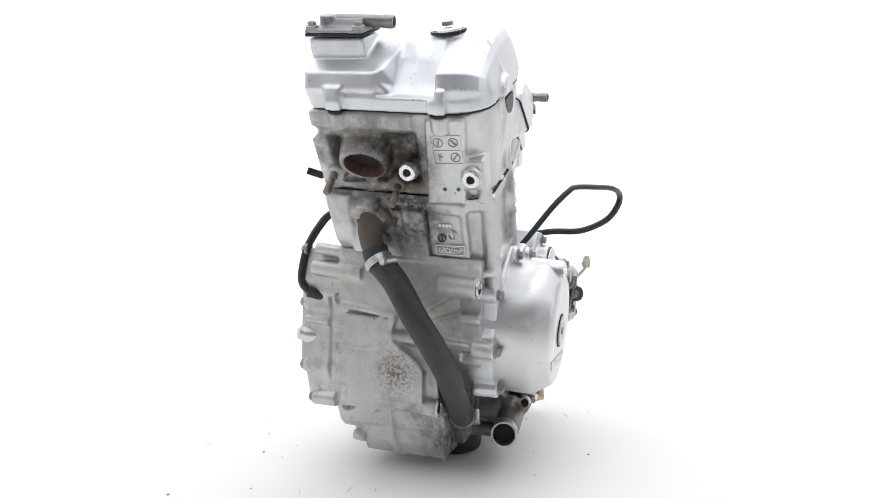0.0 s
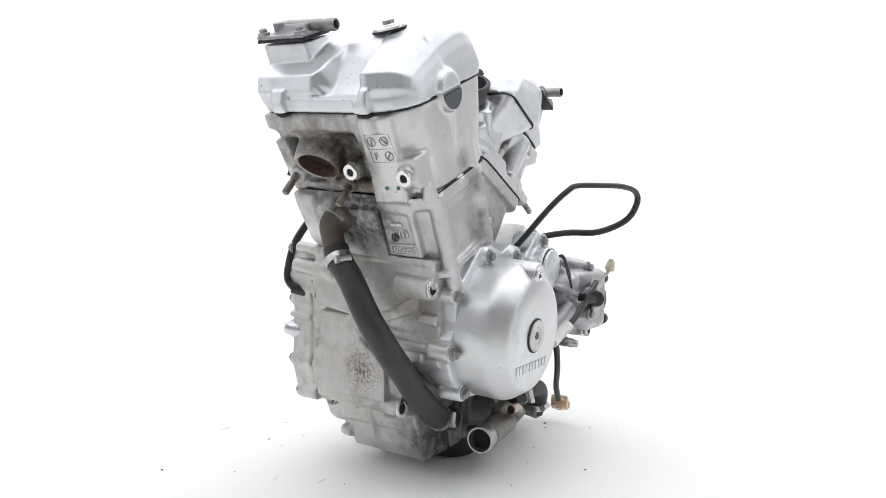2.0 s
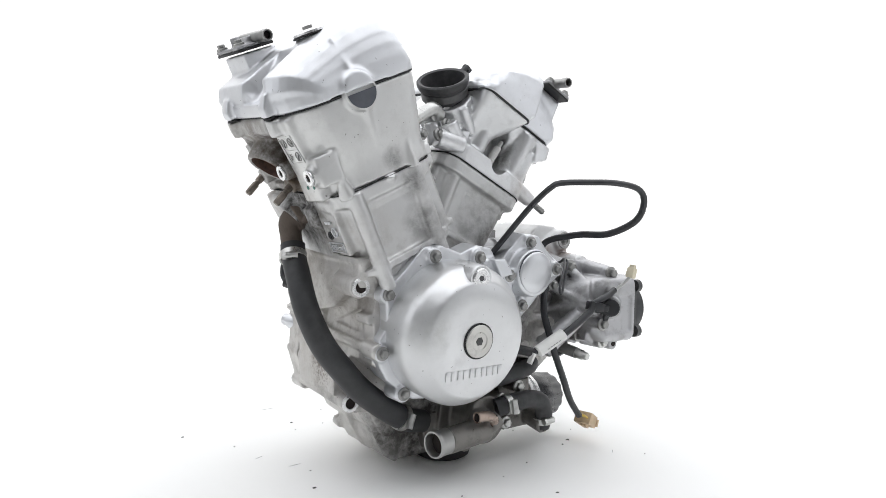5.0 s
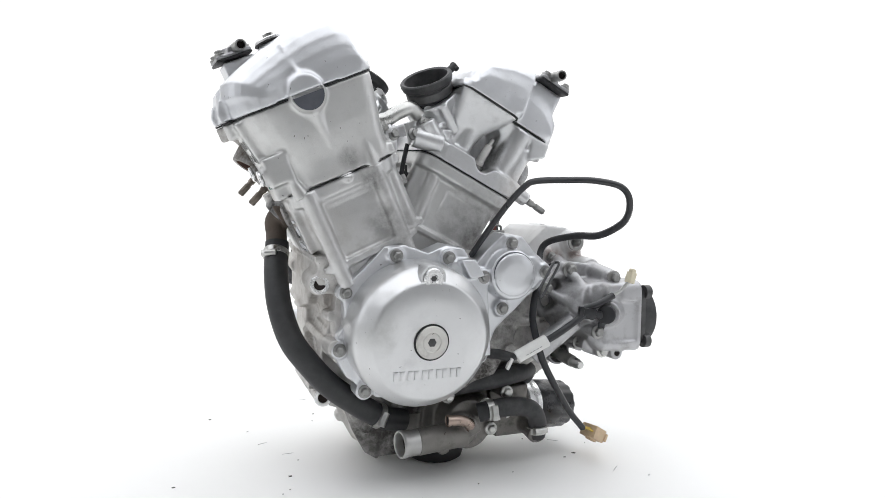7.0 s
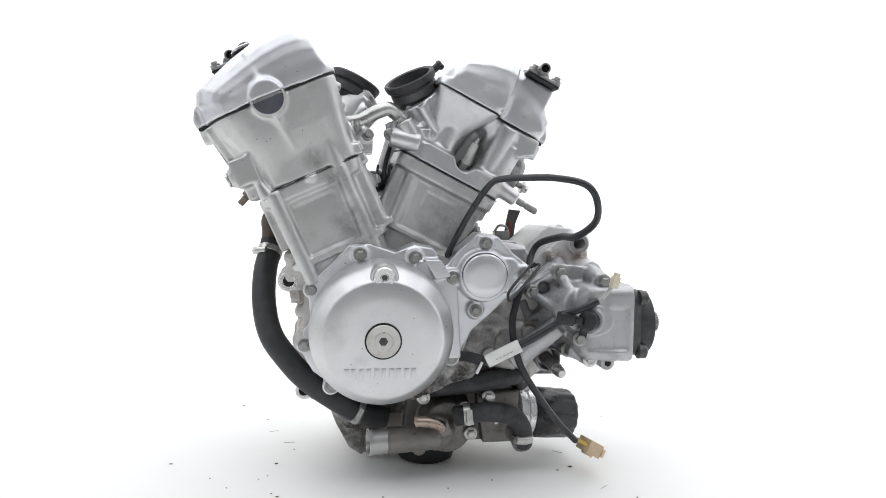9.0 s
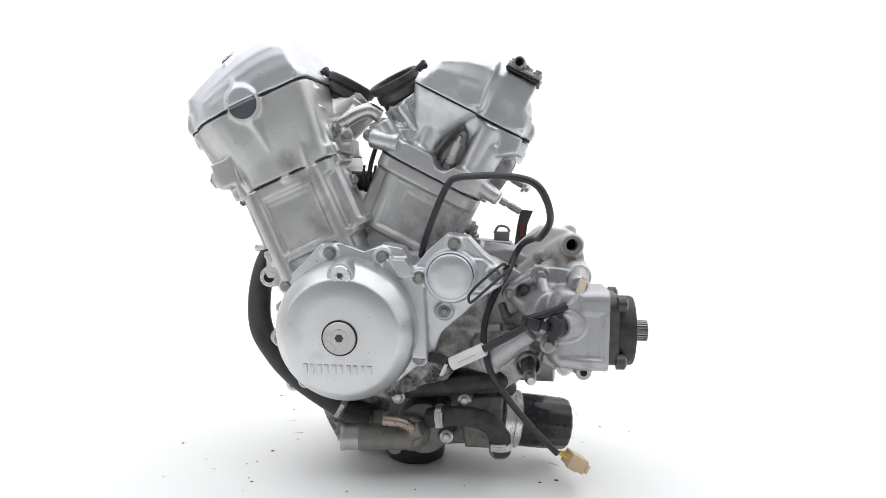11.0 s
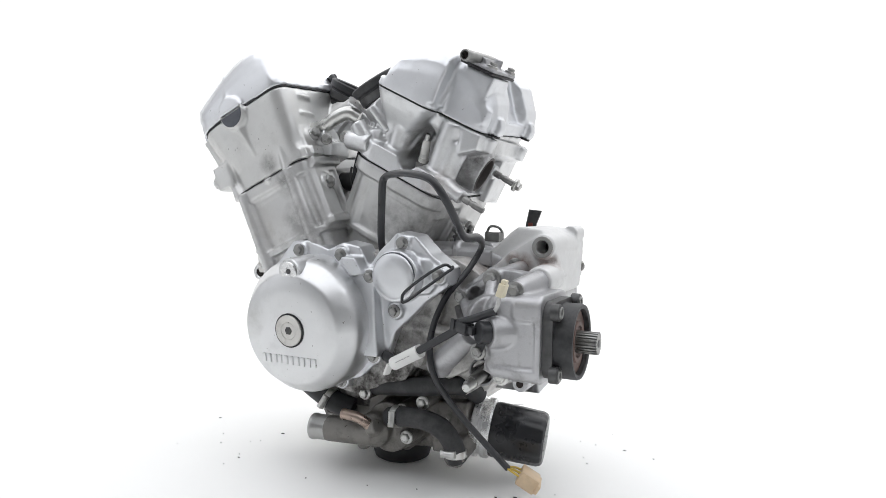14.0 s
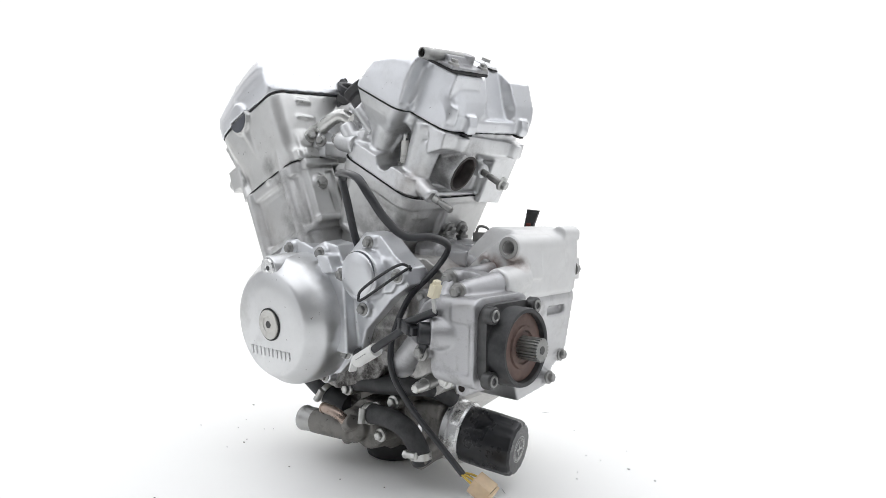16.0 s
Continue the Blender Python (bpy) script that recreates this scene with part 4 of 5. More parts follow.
    prism(bm, [(-0.086, 0.2795), (-0.086, 0.264), (-0.070, 0.254), (-0.05, 0.2795)], -0.084, 0.024, F)
    for y in (-0.008, -0.1135):
        rod(bm, (-0.086, y, 0.262), (-0.086, y, 0.2795), 0.0085, m=F)
    lean(bm, -0.156)
    hull(cut, [(x, y, w) for x, y0, y1, w0, w1 in ((-0.13, -0.096, 0.028, 0.194, 0.276), (-0.076, -0.085, 0.019, 0.204, 0.266), (-0.0520, -0.076, 0.012, 0.210, 0.256)) for y in (y0, y1) for w in (w0, w1)], F)
    add, bore = B(), B()
    tube(add, [F @ Vector(q) for q in ((-0.025, -0.020, 0.254), (-0.050, -0.0205, 0.2455), (-0.064, -0.0213, 0.2372), (-0.0735, -0.022, 0.2305))], 0.0290, 28, 6, 0.0252)
    rod(bore, (-0.0570, -0.0208, 0.2420), (-0.098, -0.0225, 0.2135), 0.0200, m=F)
    rod(add, (-0.045, 0.012, 0.224), (-0.070, 0.014, 0.220), 0.0095, m=F)
    rod(add, (-0.045, -0.052, 0.212), (-0.071, -0.053, 0.208), 0.0095, m=F)
    loft(add, [[F @ Vector((x, y, w)) for x, y in ((x0, y0), (-0.05, y0), (-0.05, y0 + 0.039), (x0, y0 + 0.039))] for x0, y0, w in ((-0.0735, -0.1250, 0.1895), (-0.0745, -0.1285, 0.220), (-0.0845, -0.1375, 0.279))])
    rod(add, (-0.05, -0.0715, 0.226), (-0.0795, -0.0715, 0.226), 0.0100, m=F)
    rod(add, (-0.05, -0.137, 0.219), (-0.0815, -0.1365, 0.219), 0.0105, m=F)
    block(add, (-0.076, -0.148, 0.205), (-0.05, -0.128, 0.236), F)
    prism(add, [(-0.068, 0.259), (-0.060, 0.200), (-0.048, 0.196), (-0.048, 0.262)], 0.018, 0.034, F)
    # flank with its crease, cam-plug ring and rib tops
    lathe(add, [(0.0205, 0), (0.0188, 0.0105), (0.0174, 0.0125)], (-0.0075, -0.150, 0.2795), (0, -1, 0), 40, F)
    prism(add, [(-0.024, 0.266), (0.010, 0.266), (-0.004, 0.222)], -0.150, -0.1600, F, top=[(-0.0090, 0.266), (-0.0060, 0.266), (-0.0070, 0.262)])
    rod(add, (0.032, -0.140, 0.185), (0.033, -0.145, 0.222), 0.0095, 0.003, F)
    rod(add, (-0.052, -0.139, 0.185), (-0.056, -0.144, 0.212), 0.0095, 0.003, F)
    block(add, (0.044, -0.132, 0.1895), (0.0615, -0.086, 0.27), F)
    block(add, (0.052, -0.128, 0.193), (0.0665, -0.095, 0.205), F)
    block(add, (0.056, -0.124, 0.248), (0.0680, -0.098, 0.2505), F)
    block(add, (0.056, -0.122, 0.268), (0.0720, -0.102, 0.274), F)
    rod(add, (0.055, -0.114, 0.221), (0.0665, -0.114, 0.221), 0.0085, m=F)
    block(add, (0.048, -0.140, 0.1900), (0.0630, -0.128, 0.203), F)
    prism(add, [(0.05, 0.1900), (0.072, 0.1915), (0.074, 0.200), (0.05, 0.212)], -0.098, -0.060, F)
    # intake stub towards the V
    rod(add, (0.04, -0.045, 0.240), (0.100, -0.030, 0.262), 0.027, 0.024, F)
    rod(bore, (-0.0075, -0.175, 0.2795), (-0.0075, -0.1575, 0.2795), 0.0162, m=F)
    head = cast("front_cylinder_head", bm, A_FRONT, engine, "silver cast front cylinder head with sooty exhaust port", cut, 0.0016, 5, 0.5, add, bore)
    b = B()
    q = F.to_3x3() @ Vector((-0.82, -0.034, -0.57))
    lathe(b, [(0.0218, -0.004), (0.0218, -0.0008), (0.0200, -0.0008), (0.0180, -0.004), (0.0174, -0.014), (0.0202, -0.014)], F @ Vector((-0.0737, -0.0215, 0.2304)), q, 40, I4, True)
    port = part("exhaust_port", b, PORT, engine, "rusty open exhaust port ring")
    b = B()
    rod(b, F @ Vector((-0.0640, -0.0211, 0.2371)), F @ Vector((-0.0628, -0.0211, 0.2380)), 0.0196)
    part("port_bore", b, BORE_DARK, port)
    for y, w, x1 in ((0.015, 0.215, -0.110), (-0.055, 0.202, -0.112)):
        b = B()
        lathe(b, [(0.0042, 0), (0.0042, 0.008), (0.0032, 0.0085), (0.0032, 0.012), (0.0040, 0.0125), (0.0040, 0.026), (0.0032, 0.0275)], F @ Vector((-0.069, y, w + 0.006)), F.to_3x3() @ Vector((-0.88, 0.0, -0.42)), 16)
        part("exhaust_stud", b, BROWNED, engine, "rusty exhaust stud")
    for y, w, x in ((-0.0715, 0.226, -0.0795), (-0.1365, 0.219, -0.0815)):
        b = B()
        ring(b, F @ Vector((x - 0.0005, y, w)), F.to_3x3() @ Vector((-1, 0, 0)), 0.0084, 0.0040, 0.0022)
        c = part("mount_face", b, A_RAW, head, "bright machined mount face")
        b = B()
        rod(b, F @ Vector((x - 0.0006, y, w)), F @ Vector((x - 0.0014, y, w)), 0.0045)
        part("thread_hole", b, BORE_DARK, head)
    # cast marks on the raised strip: two slotted dials and the letter F
    for y in (-0.1075, -0.1225):
        for w in ((0.256,) if y > -0.115 else (0.256, 0.2405)):
            b = B()
            ring(b, F @ Vector((-0.0742 - (w - 0.22) * 0.1695, y, w)), F.to_3x3() @ Vector((-1, 0, -0.17)), 0.0050, 0.0041, 0.0012, 24)
            m = F @ Matrix.Translation((-0.0748 - (w - 0.22) * 0.1695, y, w)) @ Matrix.Rotation(radians(20 if y > -0.115 else (-45 if w > 0.25 else 40)), 4, "X")
            block(b, (-0.0006, -0.0008, -0.0045), (0.0006, 0.0008, 0.0045), m)
            part("dial_mark", b, DULL, head)
    turn = F @ Matrix(((0, 0, -1, -0.0785), (-1, 0, 0, -0.1075), (0, 1, 0, 0.2405), (0, 0, 0, 1)))
    lettering("F", 0.010, turn, 0.0005, DULL, head, "cast letter")
    b = B()
    slope = F @ Matrix.Translation((-0.0745, -0.0142, 0.22)) @ Matrix.Rotation(math.atan(0.1695), 4, "Y").inverted()
    for lo, hi in (((-0.0008, -0.1155, 0.0275), (0.0008, -0.0865, 0.0284)), ((-0.0008, -0.1155, 0.0135), (0.0008, -0.0865, 0.0144)), ((-0.0008, -0.1155, 0.0430), (0.0008, -0.0865, 0.0438)),
                   ((-0.0008, -0.1163, 0.0135), (0.0008, -0.1155, 0.0438)), ((-0.0008, -0.0873, 0.0135), (0.0008, -0.0865, 0.0438))):
        block(b, lo, hi, slope)
    part("mark_frame", b, A_FRONT, head)
    for y in (-0.1065, -0.1205):
        b = B()
        lathe(b, [(0.0021, 0), (0.0021, 0.0006)], F @ Vector((-0.0740, y, 0.206)), F.to_3x3() @ Vector((-1, 0, 0)), 14)
        part("paint_dot", b, GREEN, head, "small green paint dot")
    # dark half-round camshaft plug under the gasket
    b = B()
    half = [(-0.0075 + 0.0165 * math.cos(radians(a)), 0.279 + 0.0165 * math.sin(radians(a))) for a in range(180, 361, 9)]
    prism(b, half, -0.1622, -0.14, F)
    part("camshaft_plug", b, PLUGGREY, head, "dark grey half-moon rubber plug")
    # gasket line
    b = B()
    prism(b, worn_rect(-0.0830, -0.1562, 0.0688, 0.0252, 0.016, 0.042), 0.2797, 0.2817, F, "z")
    prism(b, round_rect(-0.0938, -0.1215, -0.08, -0.1055, 0.006), 0.2799, 0.2819, F, "z")
    prism(b, round_rect(-0.0938, -0.016, -0.08, 0.000, 0.006), 0.2799, 0.2819, F, "z")
    lean(b, -0.156)
    part("cover_gasket", b, GASKET, engine, "thin black valve-cover gasket")
    b = B()
    prism(b, worn_rect(-0.0650, -0.1472, 0.0570, 0.0371, 0.014, 0.028), 0.1888, 0.1892, F, "z")
    lean(b, -0.146)
    part("head_gasket", b, GASKET, engine)
    # valve cover
    bm, cut = B(), B()
    prism(bm, worn_rect(-0.0850, -0.1575, 0.0700, 0.0265, 0.016, 0.043), 0.2813, 0.2925, F, "z")
    dome = [(-0.083, 0.288), (-0.0855, 0.303), (-0.080, 0.3175), (-0.060, 0.3260), (-0.031, 0.3370), (0.0, 0.3460), (0.022, 0.3490), (0.0435, 0.3480), (0.0590, 0.3370), (0.0635, 0.300), (0.0640, 0.288)]
    prism(bm, dome, -0.1200, 0.0225, F, top=[(x, 0.288 + (w - 0.288) * 0.93) for x, w in dome])
    # near end: a steep face rounding into the top
    steps = ((-0.1196, 1.0, 1.0), (-0.1300, 0.976, 0.985), (-0.1380, 0.948, 0.950), (-0.1445, 0.912, 0.885), (-0.1495, 0.875, 0.780), (-0.1535, 0.835, 0.630), (-0.1563, 0.785, 0.420), (-0.1580, 0.730, 0.20))
    for (y0, kx, kw), (y1, jx, jw) in zip(steps, steps[1:]):
        prism(bm, [(0.060 + (x - 0.060) * kx, 0.288 + (w - 0.288) * kw) for x, w in dome], y0 + 0.0004, y1, F, top=[(0.060 + (x - 0.060) * jx, 0.288 + (w - 0.288) * jw) for x, w in dome])
    prism(cut, [(-0.13, 0.2955), (-0.076, 0.2955), (-0.066, 0.303), (-0.047, 0.322), (-0.022, 0.343), (-0.13, 0.37)], -0.112, -0.066, F)
    prism(cut, [(-0.13, 0.2955), (-0.080, 0.2955), (-0.070, 0.303), (-0.050, 0.323), (-0.026, 0.343), (-0.13, 0.37)], -0.0665, -0.052, F, top=[(-0.13, 0.2955), (-0.0825, 0.2955), (-0.0825, 0.31), (-0.076, 0.33), (-0.07, 0.352), (-0.13, 0.37)])
    block(bm, (-0.0585, -0.036, 0.300), (-0.0195, 0.0225, 0.3440), F)
    for y in (-0.008, -0.1135):
        prism(bm, [(-0.094, 0.2825), (-0.0945, 0.292), (-0.088, 0.304), (-0.07, 0.304), (-0.07, 0.2825)], y - 0.0085, y + 0.0085, F)
    prism(bm, [(-0.087, 0.2825), (-0.087, 0.296), (-0.075, 0.299), (-0.07, 0.2825)], -0.115, 0.0, F)
    lathe(bm, [(0.0205, -0.02), (0.0192, 0.006), (0.0182, 0.0115), (0.0172, 0.0130)], (-0.0075, -0.150, 0.2825), (0, -1, 0), 40, F)
    block(cut, (-0.04, -0.18, 0.255), (0.03, -0.12, 0.2825), F)
    hull(bm, [(-0.0275, -0.150, 0.290), (0.0130, -0.150, 0.290), (-0.0095, -0.1630, 0.292), (-0.0055, -0.1630, 0.292), (-0.0120, -0.1470, 0.337), (-0.0120, -0.136, 0.337)], F)
    rod(bm, (-0.0095, -0.107, 0.330), (-0.0095, -0.107, 0.3425), 0.0185, 0.0172, F)
    lean(bm, -0.156)
    lean(cut, -0.156)
    cover = cast("front_valve_cover", bm, A_COVER, engine, "silver-painted front valve cover with a valley", cut, 0.0016, 3)
    plug_and_breather(F @ Matrix.Translation((0, 0, -0.0010)), -0.0095, -0.107, 0.3460, cover)
    breather(F @ Matrix.Translation((0, -0.002, 0.0025)) @ Matrix.Translation((0, -0.007, 0.355)) @ Matrix.Rotation(math.atan(LEAN), 4, "X") @ Matrix.Translation((0, 0.007, -0.355)), 1, engine)
    # side bolts in the V
    for x, y, w in ((0.0625, -0.115, 0.158), (0.0665, -0.114, 0.221)):
        bolt(F @ Vector((x, y, w)), F.to_3x3() @ Vector((1, -0.35, 0)), engine, 0.006)


def plug_and_breather(F, x, y, w, parent):
    """The round cover plug on top: ring, dished cap and hex."""
    up = F.to_3x3() @ Vector((0, 0, 1))
    b = B()
    lathe(b, [(0.0178, 0), (0.0178, 0.0015), (0.0165, 0.0022)], F @ Vector((x, y, w)), up, 40)
    ringed = part("plug_seal", b, GASKET, parent)
    b = B()
    lathe(b, [(0.0168, 0.0018), (0.0168, 0.0040), (0.0155, 0.0052), (0.0085, 0.0058), (0.0078, 0.0065)], F @ Vector((x, y, w)), up, 40)
    part("inspection_plug", b, A_RAW, parent, "round bare-metal inspection plug")
    b = B()
    m = F @ Matrix.Translation((x, y, w))
    prism(b, [(0.0058 * math.cos(radians(60 * k)), 0.0058 * math.sin(radians(60 * k))) for k in range(6)], 0.005, 0.0098, m, "z")
    part("plug_hex", b, DULL, parent)


def breather(F, s, parent):
    """The plate with its hose stub on top of a valve cover."""
    def across(*xs):
        return tuple(sorted(s * x for x in xs))
    x0, x1 = across(-0.060, -0.018)
    b = B()
    block(b, (x0, -0.0375, 0.3535), (x1, 0.0240, 0.3565), F, 0.0008)
    part("breather_gasket", b, GASKET, parent)
    bm = B()
    block(bm, (x0, -0.0375, 0.3565), (x1, 0.0240, 0.3600), F)
    prism(bm, [(s * x, w) for x, w in ((-0.047, 0.359), (-0.041, 0.3675), (-0.028, 0.3675), (-0.022, 0.359))], -0.030, 0.012, F)
    rod(bm, (-0.036 * s, 0.008, 0.360), (-0.036 * s, 0.008, 0.370), 0.009, m=F)
    for x, y in ((-0.054, 0.018), (-0.024, 0.018), (-0.054, -0.031), (-0.024, -0.031)):
        rod(bm, (s * x, y, 0.3565), (s * x, y, 0.3620), 0.0058, m=F)
    plate = cast("breather_plate", bm, PLATE, parent, "dull grey breather plate", None, 0.0013, 3)
    a, q = F @ Vector((-0.034 * s, 0.0, 0.3645)), F.to_3x3() @ Vector((0.05 * s, -1, -0.03))
    b = B()
    lathe(b, [(0.0042, 0), (0.0062, 0), (0.0062, 0.040), (0.0058, 0.042), (0.0058, 0.046), (0.0064, 0.050), (0.0064, 0.056), (0.0058, 0.0585), (0.0045, 0.0585), (0.0042, 0.057)], a, q, 28, I4, True)
    part("hose_stub", b, DULL, plate, "grey metal hose stub")
    b = B()
    qn = q.normalized()
    rod(b, a + qn * 0.052, a + qn * 0.053, 0.0043)
    part("stub_dark", b, BORE_DARK, plate)
    for x, y in ((-0.054, 0.018), (-0.024, 0.018), (-0.054, -0.031), (-0.024, -0.031)):
        bolt(F @ Vector((s * x, y, 0.3620)), F.to_3x3() @ Vector((0, 0, 1)), plate, 0.0042)


# ---------------------------------------------------------------- rear cylinder bank
def rear_bank():
    F = REAR
    bm, cut = B(), B()
    loft(bm, [[F @ Vector((x, y, w)) for x, y in round_rect(x0, y0, x1, y1, r)] for w, x0, y0, x1, y1, r in
              ((0.070, -0.048, -0.095, 0.046, 0.055, 0.020), (0.112, -0.050, -0.098, 0.048, 0.056, 0.022), (0.150, -0.056, -0.101, 0.052, 0.058, 0.024), (0.176, -0.060, -0.102, 0.054, 0.058, 0.024),
               (0.179, -0.070, -0.1115, 0.059, 0.060, 0.022), (0.1954, -0.071, -0.112, 0.060, 0.060, 0.022))])
    prism(bm, round_rect(-0.056, -0.103, 0.053, 0.058, 0.02), 0.108, 0.115, F, "z")
    rod(bm, (-0.050, -0.080, 0.10), (-0.056, -0.084, 0.19), 0.014, m=F)
    rod(bm, (-0.040, -0.094, 0.118), (-0.046, -0.098, 0.19), 0.009, m=F)
    block(cut, (-0.022, -0.15, 0.122), (0.040, -0.1000, 0.168), F)
    # exhaust-side boss and marked pad
    block(bm, (0.035, -0.035, 0.125), (0.061, 0.045, 0.185), F)
    prism(bm, [(0.04, 0.16), (0.058, 0.166), (0.058, 0.178), (0.04, 0.184)], -0.085, -0.06, F)
    lean(bm, -0.10)
    lean(cut, -0.10)
    cyl = cast("rear_cylinder", bm, A_CYL, engine, "silver cast rear cylinder with oily patches", cut, 0.0016, 3)
    for y, w in ((-0.022, 0.158), (0.0, 0.160)):
        rod_ = B()
        rod(rod_, (0.055, y, w), (0.064, y, w), 0.008, m=F)
        part("bolt_boss", rod_, A_CYL, cyl)
        bolt(F @ Vector((0.064, y, w)), F.to_3x3() @ Vector((1, 0, 0)), engine, 0.006)
    bars("cast_code", [((0.0608, -0.03 + 0.006 * k, 0.136), (0.0618, -0.026 + 0.006 * k, 0.142)) for k in range(6)], A_CYL, cyl, "", F)
    # head
    bm, cut = B(), B()
    loft(bm, [[F @ Vector((x, y, w)) for x, y in round_rect(x0, y0, x1, y1, r)] for w, x0, y0, x1, y1, r in
              ((0.1950, -0.071, -0.112, 0.060, 0.060, 0.022), (0.217, -0.070, -0.112, 0.060, 0.060, 0.022), (0.222, -0.058, -0.088, 0.056, 0.056, 0.022), (0.245, -0.056, -0.084, 0.060, 0.050, 0.02),
               (0.268, -0.066, -0.103, 0.067, 0.047, 0.016), (0.2826, -0.068, -0.108, 0.070, 0.049, 0.016))])
    lean(bm, -0.105)
    add, bore = B(), B()
    # four bolt towers on the flank, spark plug well between
    for x, y, r in ((-0.052, -0.088, 0.013), (0.046, -0.088, 0.0135)):
        rod(bm, (x, y, 0.200), (x, y - 0.004, 0.262), r, r + 0.002, F)
    rod(bm, (-0.026, -0.090, 0.205), (-0.030, -0.096, 0.280), 0.0120, 0.0140, F)
    rod(bm, (0.033, -0.090, 0.212), (0.034, -0.096, 0.280), 0.0120, 0.0165, F)
    prism(cut, [(-0.010, 0.2150), (0.016, 0.2150), (0.019, 0.225), (0.017, 0.240), (0.011, 0.262), (0.000, 0.267), (-0.006, 0.250), (-0.012, 0.225)], -0.14, -0.060, F)
    rod(cut, (0.003, -0.125, 0.2165), (0.003, -0.060, 0.226), 0.0125, m=F)
    prism(cut, [(-0.060, 0.230), (-0.044, 0.226), (-0.043, 0.262), (-0.058, 0.268)], -0.14, -0.097, F)
    loft(add, [[F @ Vector((x, y, w)) for x, y in round_rect(x0, y0, x1, y1, 0.010)] for w, x0, y0, x1, y1 in
               ((0.220, -0.051, -0.096, -0.016, -0.07), (0.245, -0.055, -0.104, -0.012, -0.07), (0.266, -0.062, -0.120, 0.002, -0.07), (0.2826, -0.0675, -0.1285, 0.0125, -0.07))])
    # exhaust side
    block(cut, (0.046, -0.090, 0.206), (0.12, 0.010, 0.262), F)
    rod(add, (0.030, -0.0600, 0.240), (0.0740, -0.0530, 0.2370), 0.0275, 0.0245, F)
    rod(bore, (0.050, -0.0568, 0.2386), (0.1, -0.0488, 0.2352), 0.0195, m=F)
    rod(add, (0.04, -0.094, 0.214), (0.080, -0.098, 0.208), 0.0115, 0.0088, F)
    rod(add, (0.04, -0.006, 0.240), (0.070, -0.010, 0.240), 0.0108, 0.0088, F)
    prism(add, [(0.045, 0.2815), (0.072, 0.2815), (0.074, 0.264), (0.055, 0.25)], -0.108, 0.048, F)
    block(add, (0.04, 0.012, 0.196), (0.064, 0.058, 0.262), F)
    for y in (-0.0775, 0.0265):
        rod(add, (0.073, y, 0.264), (0.073, y, 0.2815), 0.0085, m=F)
    # intake side, fluted stub up to the boot
    rod(add, (-0.045, -0.045, 0.245), (-0.088, -0.052, 0.263), 0.029, 0.027, F)
    rod(add, (-0.062, -0.088, 0.228), (-0.094, -0.080, 0.262), 0.009, m=F)
    prism(add, [(-0.05, 0.2), (-0.078, 0.205), (-0.080, 0.220), (-0.05, 0.235)], -0.104, -0.085, F)
    rod(add, (-0.06, -0.102, 0.212), (-0.084, -0.104, 0.226), 0.0105, m=F)
    head = cast("rear_cylinder_head", bm, A_REAR, engine, "silver cast rear cylinder head with plug well and exhaust port", cut, 0.0016, 3, 0.5, add, bore)
    # spark plug in its well
    axis = F.to_3x3() @ Vector((-0.05, -0.40, 1))
    at = F @ Vector((0.007, -0.078, 0.213))
    b = B()
    prism(b, [(0.0085 * math.cos(radians(60 * k)), 0.0085 * math.sin(radians(60 * k))) for k in range(6)], 0.0, 0.008, Matrix.Translation(at) @ facing(axis), "z")
    plug = part("spark_plug", b, DULL, engine, "white porcelain spark plug in its dark well")
    b = B()
    lathe(b, [(0.0060, 0.008), (0.0060, 0.013), (0.0052, 0.0135), (0.0055, 0.018), (0.0050, 0.0185), (0.0052, 0.023), (0.0048, 0.034), (0.0035, 0.036)], at, axis, 20)
    part("insulator", b, PORCELAIN, plug)
    b = B()
    lathe(b, [(0.0030, 0.035), (0.0030, 0.042), (0.0022, 0.044)], at, axis, 14)
    part("terminal", b, STEEL, plug)
    # port ring and studs
    q = F.to_3x3() @ Vector((0.044, 0.007, -0.003))
    b = B()
    lathe(b, [(0.0228, 0.0), (0.0228, 0.0010), (0.0196, 0.0010), (0.0182, -0.003), (0.0178, -0.014), (0.0202, -0.014)], F @ Vector((0.0733, -0.0531, 0.2370)), q, 40, I4, True)
    port = part("exhaust_port", b, plain("greyed_port", (0.07, 0.062, 0.058), 0.65, 0.3, 0.4), engine, "open sooty exhaust port ring")
    b = B()
    rod(b, F @ Vector((0.0590, -0.0554, 0.2380)), F @ Vector((0.0605, -0.0552, 0.2379)), 0.0194)
    part("port_bore", b, BORE_DARK, port)
    for y, w, x in ((-0.012, 0.240, 0.070), (-0.098, 0.208, 0.082)):
        b = B()
        lathe(b, [(0.0042, 0), (0.0042, 0.008), (0.0032, 0.0085), (0.0032, 0.012), (0.0040, 0.0125), (0.0040, 0.026), (0.0032, 0.0275)], F @ Vector((x, y, w)), F.to_3x3() @ Vector((1, 0.05, -0.05)), 16)
        part("exhaust_stud", b, DULL, engine, "grey exhaust stud")
    bolt(F @ Vector((0.1, -0.0085, 0.2385)), F.to_3x3() @ Vector((1, 0.05, -0.05)), engine, 0.0058, STEEL)
    b = B()
    prism(b, round_rect(-0.0688, -0.1088, 0.0708, 0.0498, 0.016), 0.2819, 0.2839, F, "z")
    prism(b, round_rect(-0.0682, -0.1292, 0.0132, -0.08, 0.013), 0.2819, 0.2839, F, "z")
